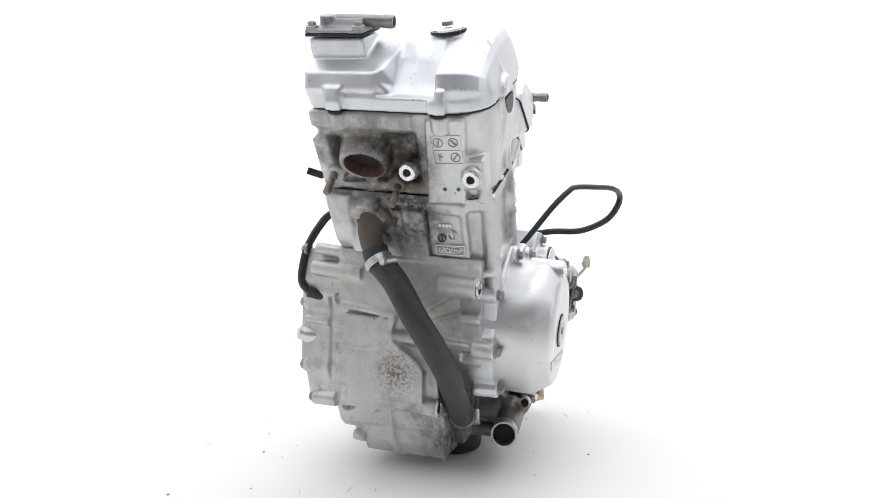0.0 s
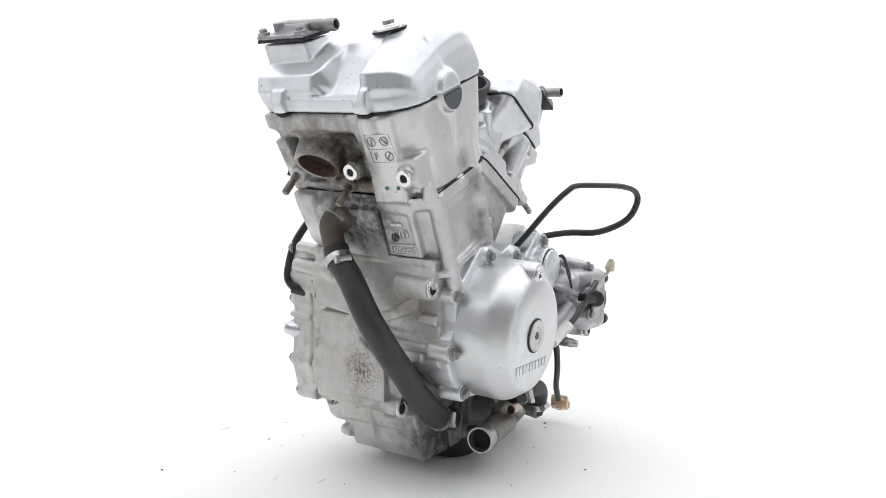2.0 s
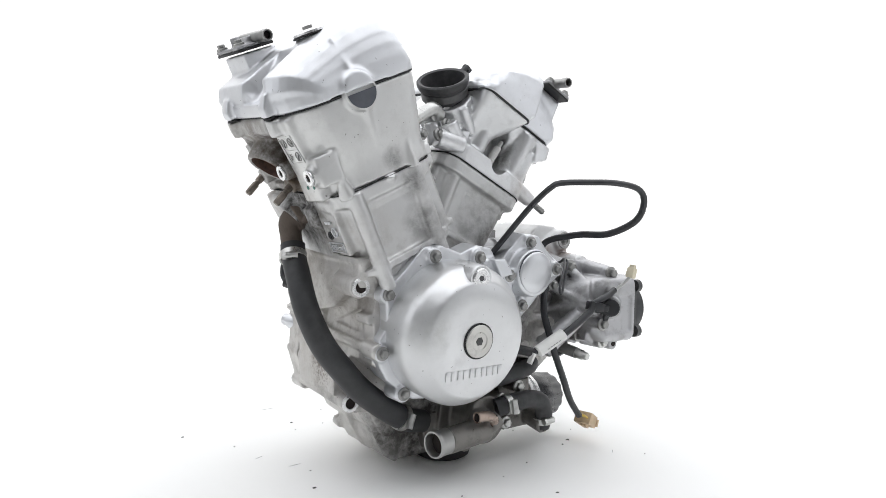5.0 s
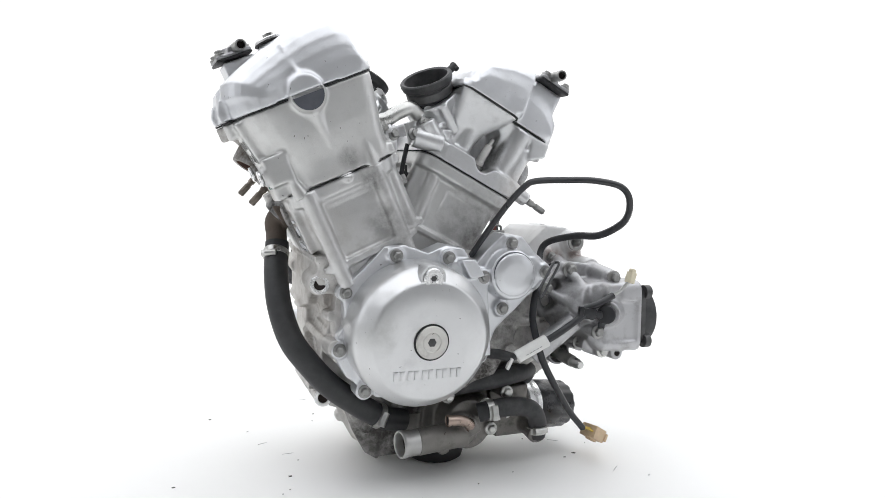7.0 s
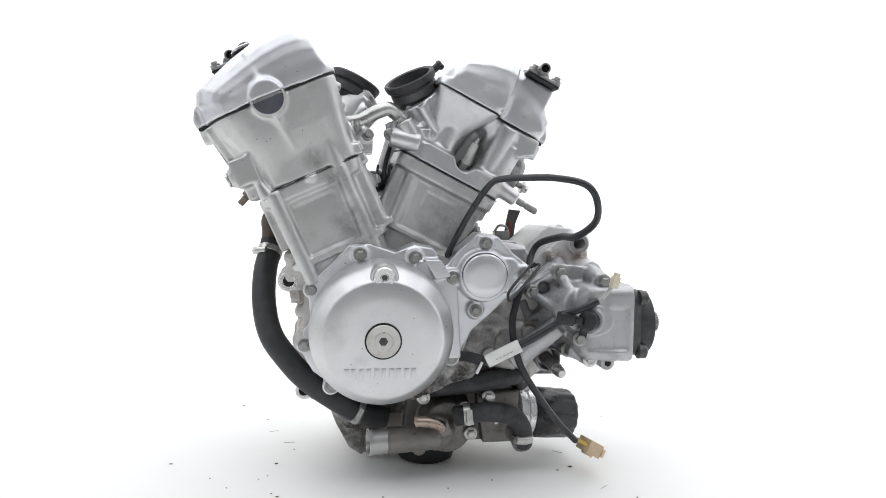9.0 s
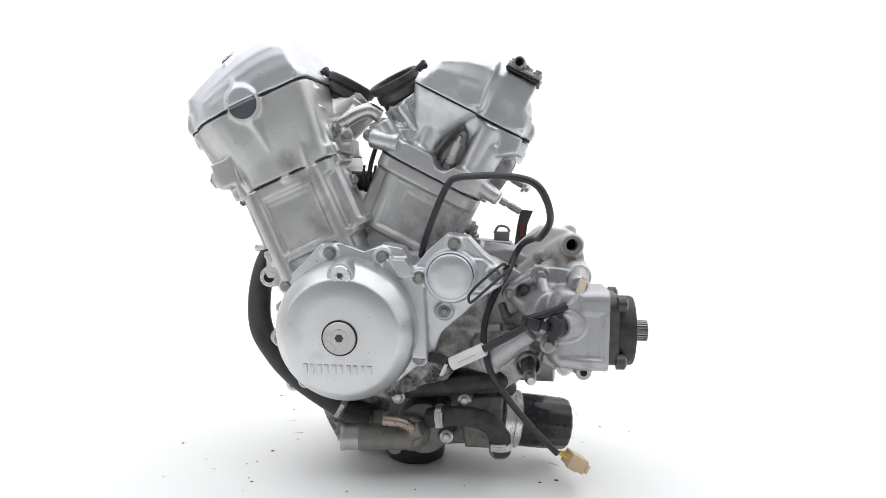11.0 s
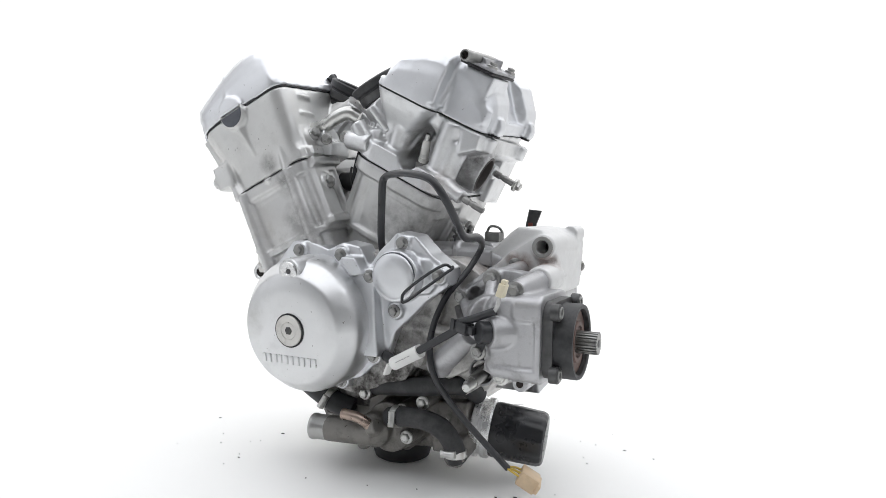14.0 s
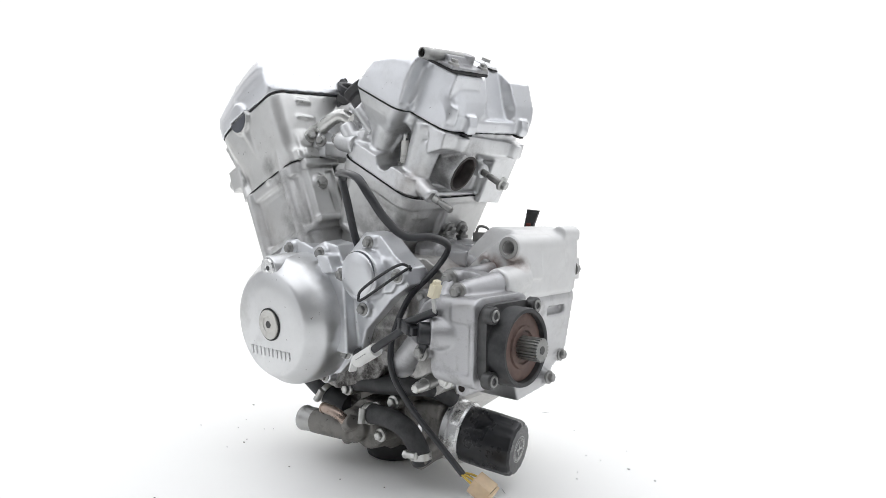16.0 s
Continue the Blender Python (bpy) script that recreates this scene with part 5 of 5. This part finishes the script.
    for y in (-0.0775, 0.0265):
        prism(b, round_rect(0.07, y - 0.008, 0.0815, y + 0.008, 0.006), 0.2819, 0.2839, F, "z")
    lean(b, -0.105)
    part("cover_gasket", b, GASKET, engine, "thin black valve-cover gasket")
    b = B()
    prism(b, round_rect(-0.0718, -0.1128, 0.0608, 0.0608, 0.022), 0.1948, 0.1952, F, "z")
    lean(b, -0.10)
    part("head_gasket", b, GASKET, engine)
    # valve cover, faceted ends
    bm, cut = B(), B()
    prism(bm, round_rect(-0.0705, -0.1105, 0.0725, 0.0515, 0.016), 0.2833, 0.2940, F, "z")
    prism(bm, round_rect(-0.0690, -0.1300, 0.0140, -0.08, 0.013), 0.2833, 0.2940, F, "z")
    dome = [(-0.062, 0.290), (-0.062, 0.309), (-0.053, 0.328), (-0.026, 0.3440), (-0.003, 0.3505), (0.018, 0.3505), (0.048, 0.3395), (0.067, 0.317), (0.0735, 0.302), (0.0735, 0.290)]
    prism(bm, dome, -0.088, 0.0485, F)
    steps = ((-0.0875, 1.0, 1.0), (-0.096, 0.985, 0.97), (-0.103, 0.965, 0.89), (-0.108, 0.945, 0.74), (-0.1105, 0.93, 0.45))
    for (y0, kx, kw), (y1, jx, jw) in zip(steps, steps[1:]):
        prism(bm, [(x * kx, 0.29 + (w - 0.29) * kw) for x, w in dome], y0 + 0.0004, y1, F, top=[(x * jx, 0.29 + (w - 0.29) * jw) for x, w in dome])
    # intake half of the near end stands out, with a crease on the exhaust half
    left = [(-0.0615, 0.290), (-0.0615, 0.309), (-0.053, 0.328), (-0.026, 0.3440), (-0.004, 0.3500), (0.009, 0.3500), (0.013, 0.290)]
    prism(bm, left, -0.0800, -0.1085, F)
    steps = ((-0.108, 1.0, 1.0), (-0.116, 0.985, 0.97), (-0.123, 0.965, 0.89), (-0.128, 0.945, 0.74), (-0.1305, 0.93, 0.45))
    for (y0, kx, kw), (y1, jx, jw) in zip(steps, steps[1:]):
        prism(bm, [(0.006 + (x - 0.006) * kx, 0.29 + (w - 0.29) * kw) for x, w in left], y0 + 0.0004, y1, F, top=[(0.006 + (x - 0.006) * jx, 0.29 + (w - 0.29) * jw) for x, w in left])
    hull(bm, [(-0.0190, -0.125, 0.290), (-0.0140, -0.125, 0.290), (-0.0165, -0.1315, 0.292), (-0.0165, -0.1285, 0.325), (-0.0150, -0.116, 0.344)], F)
    hull(bm, [(0.0135, -0.100, 0.288), (0.0195, -0.100, 0.288), (0.0135, -0.1185, 0.290), (0.0175, -0.1185, 0.290), (0.0150, -0.1060, 0.338), (0.0150, -0.095, 0.345)], F)
    hull(bm, [(0.066, -0.098, 0.290), (0.066, -0.108, 0.290), (0.0745, -0.100, 0.290), (0.066, -0.1085, 0.309), (0.0725, -0.100, 0.308), (0.020, -0.104, 0.345), (0.020, -0.094, 0.349)], F)
    prism(cut, [(0.13, 0.2985), (0.066, 0.2985), (0.056, 0.31), (0.040, 0.330), (0.024, 0.352), (0.13, 0.37)], -0.034, 0.002, F)
    prism(cut, [(0.13, 0.2985), (0.066, 0.2985), (0.056, 0.31), (0.040, 0.330), (0.024, 0.352), (0.13, 0.37)], -0.0335, -0.058, F, top=[(0.13, 0.2985), (0.073, 0.2985), (0.073, 0.31), (0.070, 0.33), (0.064, 0.352), (0.13, 0.37)])
    prism(cut, [(0.13, 0.2985), (0.066, 0.2985), (0.056, 0.31), (0.040, 0.330), (0.024, 0.352), (0.13, 0.37)], 0.0015, 0.012, F, top=[(0.13, 0.2985), (0.073, 0.2985), (0.073, 0.31), (0.070, 0.33), (0.064, 0.352), (0.13, 0.37)])
    for y in (-0.0775, 0.0265):
        prism(bm, [(0.0825, 0.2845), (0.083, 0.294), (0.077, 0.304), (0.06, 0.304), (0.06, 0.2845)], y - 0.0085, y + 0.0085, F)
    prism(bm, [(0.0745, 0.2845), (0.0745, 0.297), (0.066, 0.300), (0.06, 0.2845)], -0.078, 0.026, F)
    block(bm, (0.0195, -0.108, 0.305), (0.0585, -0.061, 0.3435), F)
    rod(bm, (0.010, -0.010, 0.335), (0.010, -0.010, 0.346), 0.0185, 0.0175, F)
    lean(bm, -0.105)
    lean(cut, -0.105)
    cover = cast("rear_valve_cover", bm, A_COVER, engine, "silver-painted rear valve cover with chipped edge", cut, 0.0016, 3)
    plug_and_breather(F @ Matrix.Translation((0, 0, 0.0065)), 0.010, -0.010, 0.346, cover)
    breather(F @ Matrix.Translation((0, -0.084, -0.008)) @ Matrix.Translation((0, -0.007, 0.355)) @ Matrix.Rotation(math.atan(LEAN), 4, "X") @ Matrix.Translation((0, 0.007, -0.355)), -1, engine)


# ---------------------------------------------------------------- in the V and loose lines
def boot(centre, way, parent):
    """A rubber intake boot with its lip and clamp band."""
    c, w = Vector(centre), Vector(way).normalized()
    b = B()
    lathe(b, [(0.0260, -0.032), (0.0260, -0.024), (0.0280, -0.022), (0.0280, -0.010), (0.0308, -0.008), (0.0322, -0.003), (0.0322, 0.0), (0.0305, 0.0015), (0.0270, 0.0005), (0.0252, -0.010), (0.0232, -0.032)], c, w, 48, I4, True)
    bt = part("intake_boot", b, RUBBER, parent, "black rubber intake boot with open mouth")
    b = B()
    lathe(b, [(0.0240, -0.028), (0.0240, -0.0275)], c, w, 32)
    part("boot_dark", b, BORE_DARK, bt)
    b = B()
    ring(b, c - w * 0.021, w, 0.0289, 0.0265, 0.009, 48)
    part("clamp_band", b, DARK, bt)
    side = w.cross(Vector((0, 1, 0))).normalized()
    if side.z < 0:
        side = -side
    b = B()
    rod(b, c + side * 0.031 - w * 0.004, c + side * 0.043 - w * 0.001, 0.0045, n=12)
    rod(b, c + side * 0.041 - w * 0.006 + Vector((0, -0.005, 0)), c + side * 0.041 + w * 0.002 + Vector((0, 0.005, 0)), 0.0035, n=12)
    part("clamp_tab", b, RUBBER, bt)
    return bt


def in_the_v():
    boot((-0.0265, -0.0800, 0.4745), (-0.43, -0.34, 0.83), engine)
    boot((-0.088, -0.030, 0.4780), (0.44, 0.02, 0.90), engine)
    for a, e in (((-0.106, -0.034, 0.42), (-0.078, -0.030, 0.452)), ((0.006, -0.072, 0.42), (-0.014, -0.080, 0.449))):
        bm = B()
        rod(bm, a, e, 0.0265, 0.027)
        for k in range(3):
            w = Vector(e) + Vector((0, -0.025 + 0.018 * k, -0.01))
            rod(bm, w, w + (Vector(a) - Vector(e)), 0.006)
        cast("intake_stub", bm, A_REAR, engine, "cast intake stub below its rubber boot", None, 0.0018, 3)
    bm = B()
    rod(bm, (-0.060, 0.030, 0.352), (0.010, 0.040, 0.352), 0.018)
    hull(bm, [(x, y, z) for x, y, z in ((-0.045, 0.02, 0.372), (0.02, 0.02, 0.395), (-0.045, 0.06, 0.372), (0.02, 0.06, 0.395), (-0.040, 0.02, 0.425), (0.0, 0.02, 0.44), (-0.040, 0.06, 0.425), (0.0, 0.06, 0.44))])
    rod(bm, (-0.050, 0.035, 0.362), (-0.030, 0.040, 0.430), 0.012)
    rod(bm, (-0.028, -0.005, 0.335), (-0.012, -0.005, 0.375), 0.012)
    cast("coolant_neck", bm, A_DRIVE, engine, "grey cast coolant neck deep in the V", None, 0.0018, 3)
    # ribbed lugs towards the V on the front head
    bm = B()
    for y, z, r in ((-0.090, 0.405, 0.010), (-0.070, 0.398, 0.009)):
        rod(bm, (-0.125, y, z - 0.012), (-0.088, y, z), r, r * 0.85)
    hull(bm, [(x, y, z) for y in (-0.100, -0.066) for x, z in ((-0.120, 0.374), (-0.085, 0.388), (-0.082, 0.396), (-0.120, 0.392))])
    cast("head_lug", bm, A_REAR, engine, "cast lug on the front head", None, 0.0016, 2)
    # chromed coolant joint between the heads
    b = B()
    tube(b, [(-0.105, -0.102, 0.415), (-0.085, -0.104, 0.418), (-0.068, -0.102, 0.428), (-0.052, -0.098, 0.434), (-0.040, -0.092, 0.428)], 0.0085, 18)
    part("coolant_joint", b, STEEL, engine, "shiny bent coolant joint between the heads")
    bm = B()
    rod(bm, (-0.11, -0.095, 0.395), (-0.075, -0.100, 0.405), 0.014)
    block(bm, (-0.1, -0.108, 0.382), (-0.070, -0.07, 0.4))
    rod(bm, (-0.048, -0.100, 0.402), (-0.014, -0.104, 0.394), 0.0125)
    rod(bm, (-0.045, -0.085, 0.42), (-0.04, -0.088, 0.395), 0.010)
    cast("thermostat_housing", bm, A_REAR, engine, "small cast thermostat housing in the V", None, 0.0016, 3)
    for p in ((-0.076, -0.110, 0.402), (-0.050, -0.106, 0.404), (-0.034, -0.100, 0.418)):
        bolt(p, (0.3, -1, 0.2), engine, 0.005, DULL)
    b = B()
    rod(b, (-0.085, -0.06, 0.352), (-0.03, -0.06, 0.350), 0.012)
    for x in (-0.064, -0.05):
        ring(b, (x, -0.06, 0.351), (1, 0, 0), 0.0135, 0.010, 0.006)
    part("bypass_hose", b, HOSE, engine, "short hose with clips across the V")
    for x, z in ((-0.062, 0.37), (-0.048, 0.37)):
        b = B()
        tube(b, [(x, -0.072, 0.345), (x - 0.001, -0.076, 0.358), (x, -0.074, z)], 0.0016, 8)
        part("spring_clip", b, DARK, engine)
    b = B()
    tube(b, [(-0.047, -0.075, 0.395), (-0.053, -0.078, 0.372), (-0.056, -0.078, 0.352)], 0.0028, 10)
    part("sensor_wire", b, PLASTIC, engine, "thin black sensor wire")
    b = B()
    block(b, (-0.055, -0.084, 0.318), (-0.040, -0.066, 0.336), I4, 0.001)
    c = part("sensor_plug", b, plain("olive_plastic", (0.23, 0.21, 0.13), 0.5), engine, "small olive plastic sensor plug")
    b = B()
    for k in range(3):
        block(b, (-0.0535 + 0.005 * k, -0.0848, 0.321), (-0.0505 + 0.005 * k, -0.0835, 0.333))
    part("plug_pins", b, DARK, c)


def front_hose():
    # sooty water elbow under the exhaust port
    bm = B()
    rod(bm, (-0.172, -0.022, 0.318), (-0.192, -0.021, 0.305), 0.020, 0.017)
    tube(bm, [(-0.186, -0.021, 0.312), (-0.194, -0.016, 0.300), (-0.193, -0.017, 0.286), (-0.193, -0.023, 0.268)], 0.0125, 18)
    hull(bm, [(x, y, z) for x, y, z in ((-0.170, 0.004, 0.312), (-0.187, 0.004, 0.306), (-0.170, -0.046, 0.316), (-0.187, -0.046, 0.309), (-0.172, 0.002, 0.296), (-0.190, 0.000, 0.297), (-0.172, -0.044, 0.298), (-0.190, -0.042, 0.300))])
    cast("water_elbow", bm, alu("burnt_elbow", (0.125, 0.10, 0.082), 0.6, 0.3, 0.9, SOOT_SHADE, bump=0.6), engine, "soot-browned water elbow", None, 0.0016, 3)
    b = B()
    tube(b, [(-0.1925, -0.0215, 0.2740), (-0.1940, -0.0275, 0.2615), (-0.1975, -0.0482, 0.2402), (-0.1970, -0.0690, 0.2060), (-0.1880, -0.0890, 0.1705), (-0.170, -0.0970, 0.1435), (-0.140, -0.0970, 0.1110), (-0.085, -0.0885, 0.0720), (-0.05, -0.082, 0.060)], 0.0140, 26, 10)
    part("radiator_hose", b, HOSE, engine, "thick grey-black rubber coolant hose")
    clamp((-0.1950, -0.0285, 0.2600), (-0.22, -0.62, -0.8), 0.0150, engine, (-0.4, -0.8, 0.2))
    clamp((-0.0840, -0.0883, 0.0715), (1, 0.15, -0.55), 0.0148, engine, (0.2, -1, 0.1))
    # sensor lead on the right-hand front
    b = B()
    tube(b, [(-0.105, 0.015, 0.318), (-0.122, 0.044, 0.318), (-0.135, 0.062, 0.310), (-0.140, 0.074, 0.296), (-0.150, 0.084, 0.272), (-0.156, 0.088, 0.245), (-0.158, 0.086, 0.228), (-0.155, 0.074, 0.217), (-0.148, 0.064, 0.214)], 0.0046, 12, 8)
    part("sensor_lead", b, PLASTIC, engine, "black sheathed sensor lead")
    b = B()
    rod(b, (-0.160, 0.078, 0.220), (-0.142, 0.058, 0.212), 0.0065)
    part("lead_boot", b, RUBBER, engine)
    b = B()
    block(b, (-0.006, -0.004, -0.009), (0.006, 0.004, 0.009), Matrix.Translation((-0.165, 0.066, 0.356)) @ facing((-0.4, 0.9, 0.3)), 0.001)
    part("stray_connector", b, PLASTIC, engine, "small black connector")
    b = B()
    tube(b, [(-0.162, 0.060, 0.354), (-0.150, 0.040, 0.350), (-0.125, 0.012, 0.352)], 0.0028, 10)
    part("connector_lead", b, PLASTIC, engine)


def harness():
    b = B()
    tube(b, [(0.016, -0.122, 0.260), (0.024, -0.142, 0.285), (0.040, -0.168, 0.322), (0.0525, -0.187, 0.344), (0.0620, -0.196, 0.3500), (0.084, -0.220, 0.351), (0.110, -0.237, 0.3505), (0.138, -0.245, 0.3445),
             (0.1515, -0.243, 0.329), (0.157, -0.227, 0.307), (0.150, -0.192, 0.2905), (0.146, -0.148, 0.2880), (0.134, -0.108, 0.2795), (0.126, -0.100, 0.2670), (0.1175, -0.112, 0.2475), (0.1045, -0.130, 0.2250), (0.0965, -0.137, 0.206), (0.0920, -0.143, 0.187),
             (0.0927, -0.151, 0.166), (0.101, -0.155, 0.137), (0.124, -0.148, 0.102), (0.152, -0.135, 0.067), (0.178, -0.128, 0.040)], 0.0044, 12, 8, None, 0.8)
    part("wiring_loop", b, PLASTIC, engine, "looped black sheathed wiring lead")
    m = Matrix.Translation((0.1935, -0.123, 0.033)) @ facing((0.75, 0.2, -0.45)) @ Matrix.Scale(1.25, 4)
    b = B()
    block(b, (-0.0095, -0.0065, -0.004), (0.0095, 0.0065, 0.013), m, 0.0008)
    block(b, (-0.0035, -0.0085, 0.000), (0.0035, -0.006, 0.010), m, 0.0005)
    block(b, (-0.011, -0.004, 0.0125), (0.011, 0.004, 0.0155), m, 0.0005)
    con = part("wire_connector", b, BEIGE, engine, "beige multi-pin wire connector")
    b = B()
    for k in range(3):
        for j in range(2):
            block(b, (-0.0072 + 0.0052 * k, -0.005 + 0.0055 * j, 0.0128), (-0.0038 + 0.0052 * k, -0.0008 + 0.0055 * j, 0.0134), m)
    part("pin_slots", b, DARK, con)
    for k in range(4):
        b = B()
        a = Vector((0.1755, -0.130, 0.042))
        e = m @ Vector((-0.006 + 0.004 * k, 0.002 * (k % 2), -0.003))
        tube(b, [a, (a + e) / 2 + Vector((0, 0.001 * (k - 1.5), 0.001)), e], 0.0013, 8)
        part("wire", b, YELLOW if k % 2 else (PLASTIC if k else YELLOW), con)
    # sensor on the final drive with its lead, tag and ivory plug
    bm = B()
    rod(bm, (0.1760, -0.1755, 0.195), (0.1650, -0.1880, 0.1960), 0.0112)
    prism(bm, [(0.1565, 0.170), (0.1655, 0.170), (0.172, 0.190), (0.162, 0.190)], -0.1815, -0.178)
    cast("speed_sensor", bm, PLASTIC, engine, "black plastic speed sensor", None, 0.0011, 2)
    m = Matrix.Translation((0.1480, -0.1810, 0.1980)) @ facing((0.90, -0.36, -0.16))
    b = B()
    block(b, (-0.0065, -0.0055, -0.014), (0.0065, 0.0055, 0.006), m, 0.001)
    block(b, (-0.0040, -0.0040, 0.005), (0.0040, 0.0040, 0.014), m, 0.001)
    block(b, (-0.0080, -0.0065, -0.0145), (-0.0045, 0.0065, -0.009), m, 0.0006)
    block(b, (-0.0025, -0.0075, -0.008), (0.0025, -0.0050, 0.005), m, 0.0004)
    part("sensor_plug", b, PLASTIC, engine, "slim black plastic sensor plug")
    for pts, r in (([(0.138, -0.178, 0.2015), (0.158, -0.182, 0.2085), (0.180, -0.180, 0.2175)], 0.0042), ([(0.145, -0.181, 0.201), (0.130, -0.180, 0.190), (0.100, -0.178, 0.172), (0.070, -0.169, 0.155), (0.052, -0.162, 0.146)], 0.0042)):
        b = B()
        tube(b, pts, r, 12, 8)
        part("sensor_lead", b, PLASTIC, engine, "black sheathed sensor lead")
    b = B()
    tube(b, [(0.179, -0.180, 0.2170), (0.186, -0.189, 0.226), (0.190, -0.196, 0.236)], 0.0022, 8)
    part("wire", b, INKGREY, engine)
    m = Matrix.Translation((0.1925, -0.196, 0.2400)) @ facing((0.30, 0, 1)) @ Matrix.Scale(0.88, 4)
    b = B()
    block(b, (-0.0062, -0.004, -0.007), (0.0062, 0.004, 0.008), m, 0.0007)
    block(b, (0.0050, -0.0030, -0.004), (0.0078, 0.0030, 0.002), m, 0.0004)
    block(b, (-0.004, -0.003, 0.007), (0.004, 0.003, 0.0125), m, 0.0005)
    part("ivory_connector", b, IVORY, engine, "small ivory wire connector")
    m = Matrix.Translation((0.0760, -0.1710, 0.158)) @ facing((0.86, -0.16, 0.46))
    b = B()
    prism(b, [(0.0080 * math.cos(a), 0.0074 * math.sin(a)) for a in [2 * math.pi * k / 16 for k in range(16)]], -0.021, 0.020, m, "z")
    tag = part("paper_tag", b, PAPER, engine, "white paper tag wrapped round the lead")
    b = B()
    for k in range(5):
        block(b, (-0.0084, -0.0012, -0.011 + 0.0045 * k), (-0.0075, -0.0004, -0.008 + 0.0045 * k), m)
    part("tag_print", b, PRINT, tag)
    m = Matrix.Translation((0.050, -0.166, 0.142)) @ facing((0.4, -0.1, 0.9))
    b = B()
    block(b, (-0.0045, -0.0015, -0.008), (0.0045, 0.0015, 0.006), m, 0.0004)
    part("tag_end", b, PAPER, engine, "loose end of the paper tag")
    # black lead stub beside the crankcase and thin doubled wire
    b = B()
    tube(b, [(0.054, -0.162, 0.147), (0.040, -0.150, 0.150), (0.020, -0.130, 0.146), (0.0, -0.125, 0.135)], 0.006, 12)
    part("lead_boot", b, RUBBER, engine, "black rubber lead boot")
    b = B()
    tube(b, [(0.110, -0.140, 0.2500), (0.118, -0.150, 0.2560), (0.1195, -0.154, 0.2545), (0.113, -0.160, 0.2485), (0.096, -0.172, 0.2335), (0.0795, -0.184, 0.2195), (0.0760, -0.184, 0.2225), (0.0785, -0.182, 0.2300), (0.094, -0.172, 0.2450), (0.111, -0.157, 0.2580), (0.116, -0.145, 0.2535)], 0.0016, 8, 8)
    part("thin_wire", b, PLASTIC, engine, "thin doubled black wire")


def gearbox_top():
    bm = B()
    tube(bm, [(0.045, -0.050, 0.266), (0.085, -0.052, 0.266), (0.120, -0.052, 0.262), (0.150, -0.052, 0.252)], 0.0125, 16)
    rod(bm, (0.078, -0.053, 0.266), (0.084, -0.053, 0.266), 0.0150)
    cast("gearbox_neck", bm, A_DRIVE, engine, "grey cast neck across the gearbox top", None, 0.0016, 2)


front_bank()
rear_bank()
gearbox_top()
in_the_v()
front_hose()
harness()


# ---------------------------------------------------------------- grit on the turntable
def grit():
    rnd = random.Random(7)
    bm = B()
    spots = [(-0.182, -0.061, 0.004), (0.179, -0.107, 0.003), (0.16, -0.116, 0.0025)]
    for k in range(34):
        a, r = rnd.uniform(0, 2 * math.pi), rnd.uniform(0.13, 0.34)
        spots.append((r * math.cos(a), r * math.sin(a), rnd.choice((0.0008, 0.001, 0.0013, 0.0022))))
    for x, y, r in spots:
        n = rnd.randint(4, 6)
        t0 = rnd.uniform(0, 6)
        prism(bm, [(x + r * rnd.uniform(0.5, 1.2) * math.cos(t0 + 2 * math.pi * k / n), y + r * rnd.uniform(0.3, 0.8) * math.sin(t0 + 2 * math.pi * k / n)) for k in range(n)], 0.0, 0.0007, I4, "z")
    for k in range(6):
        a, r, t0, n = rnd.uniform(0, 2 * math.pi), rnd.uniform(0.17, 0.30), rnd.uniform(0, 3), rnd.uniform(0.005, 0.010)
        m = Matrix.Translation((r * math.cos(a), r * math.sin(a), 0)) @ Matrix.Rotation(t0, 4, "Z")
        prism(bm, [(-n, -0.0001), (0.0, 0.0003), (n, -0.0002), (0.0, -0.0001)], 0.0, 0.0003, m, "z")
    ob = part("grit", bm, GRIT, turntable, "scattered dark crumbs")
    tagged(ob, kind="stuff")


grit()


def motions():
    turn = [(0, 68.96), (1, 62.09), (2, 55.17), (3, 48.21), (4, 41.23), (5, 34.23), (6, 27.23), (7, 20.24), (8, 13.27), (9, 6.33), (10, -0.57), (11, -7.45), (12, -14.29), (13, -21.12), (14, -27.94), (15, -34.79), (16, -41.68)]
    rows = [(t, pose(0, 0, 0, 0, 0, a)) for t, a in turn]
    walk(engine, rows)
    walk(turntable, rows)


motions()
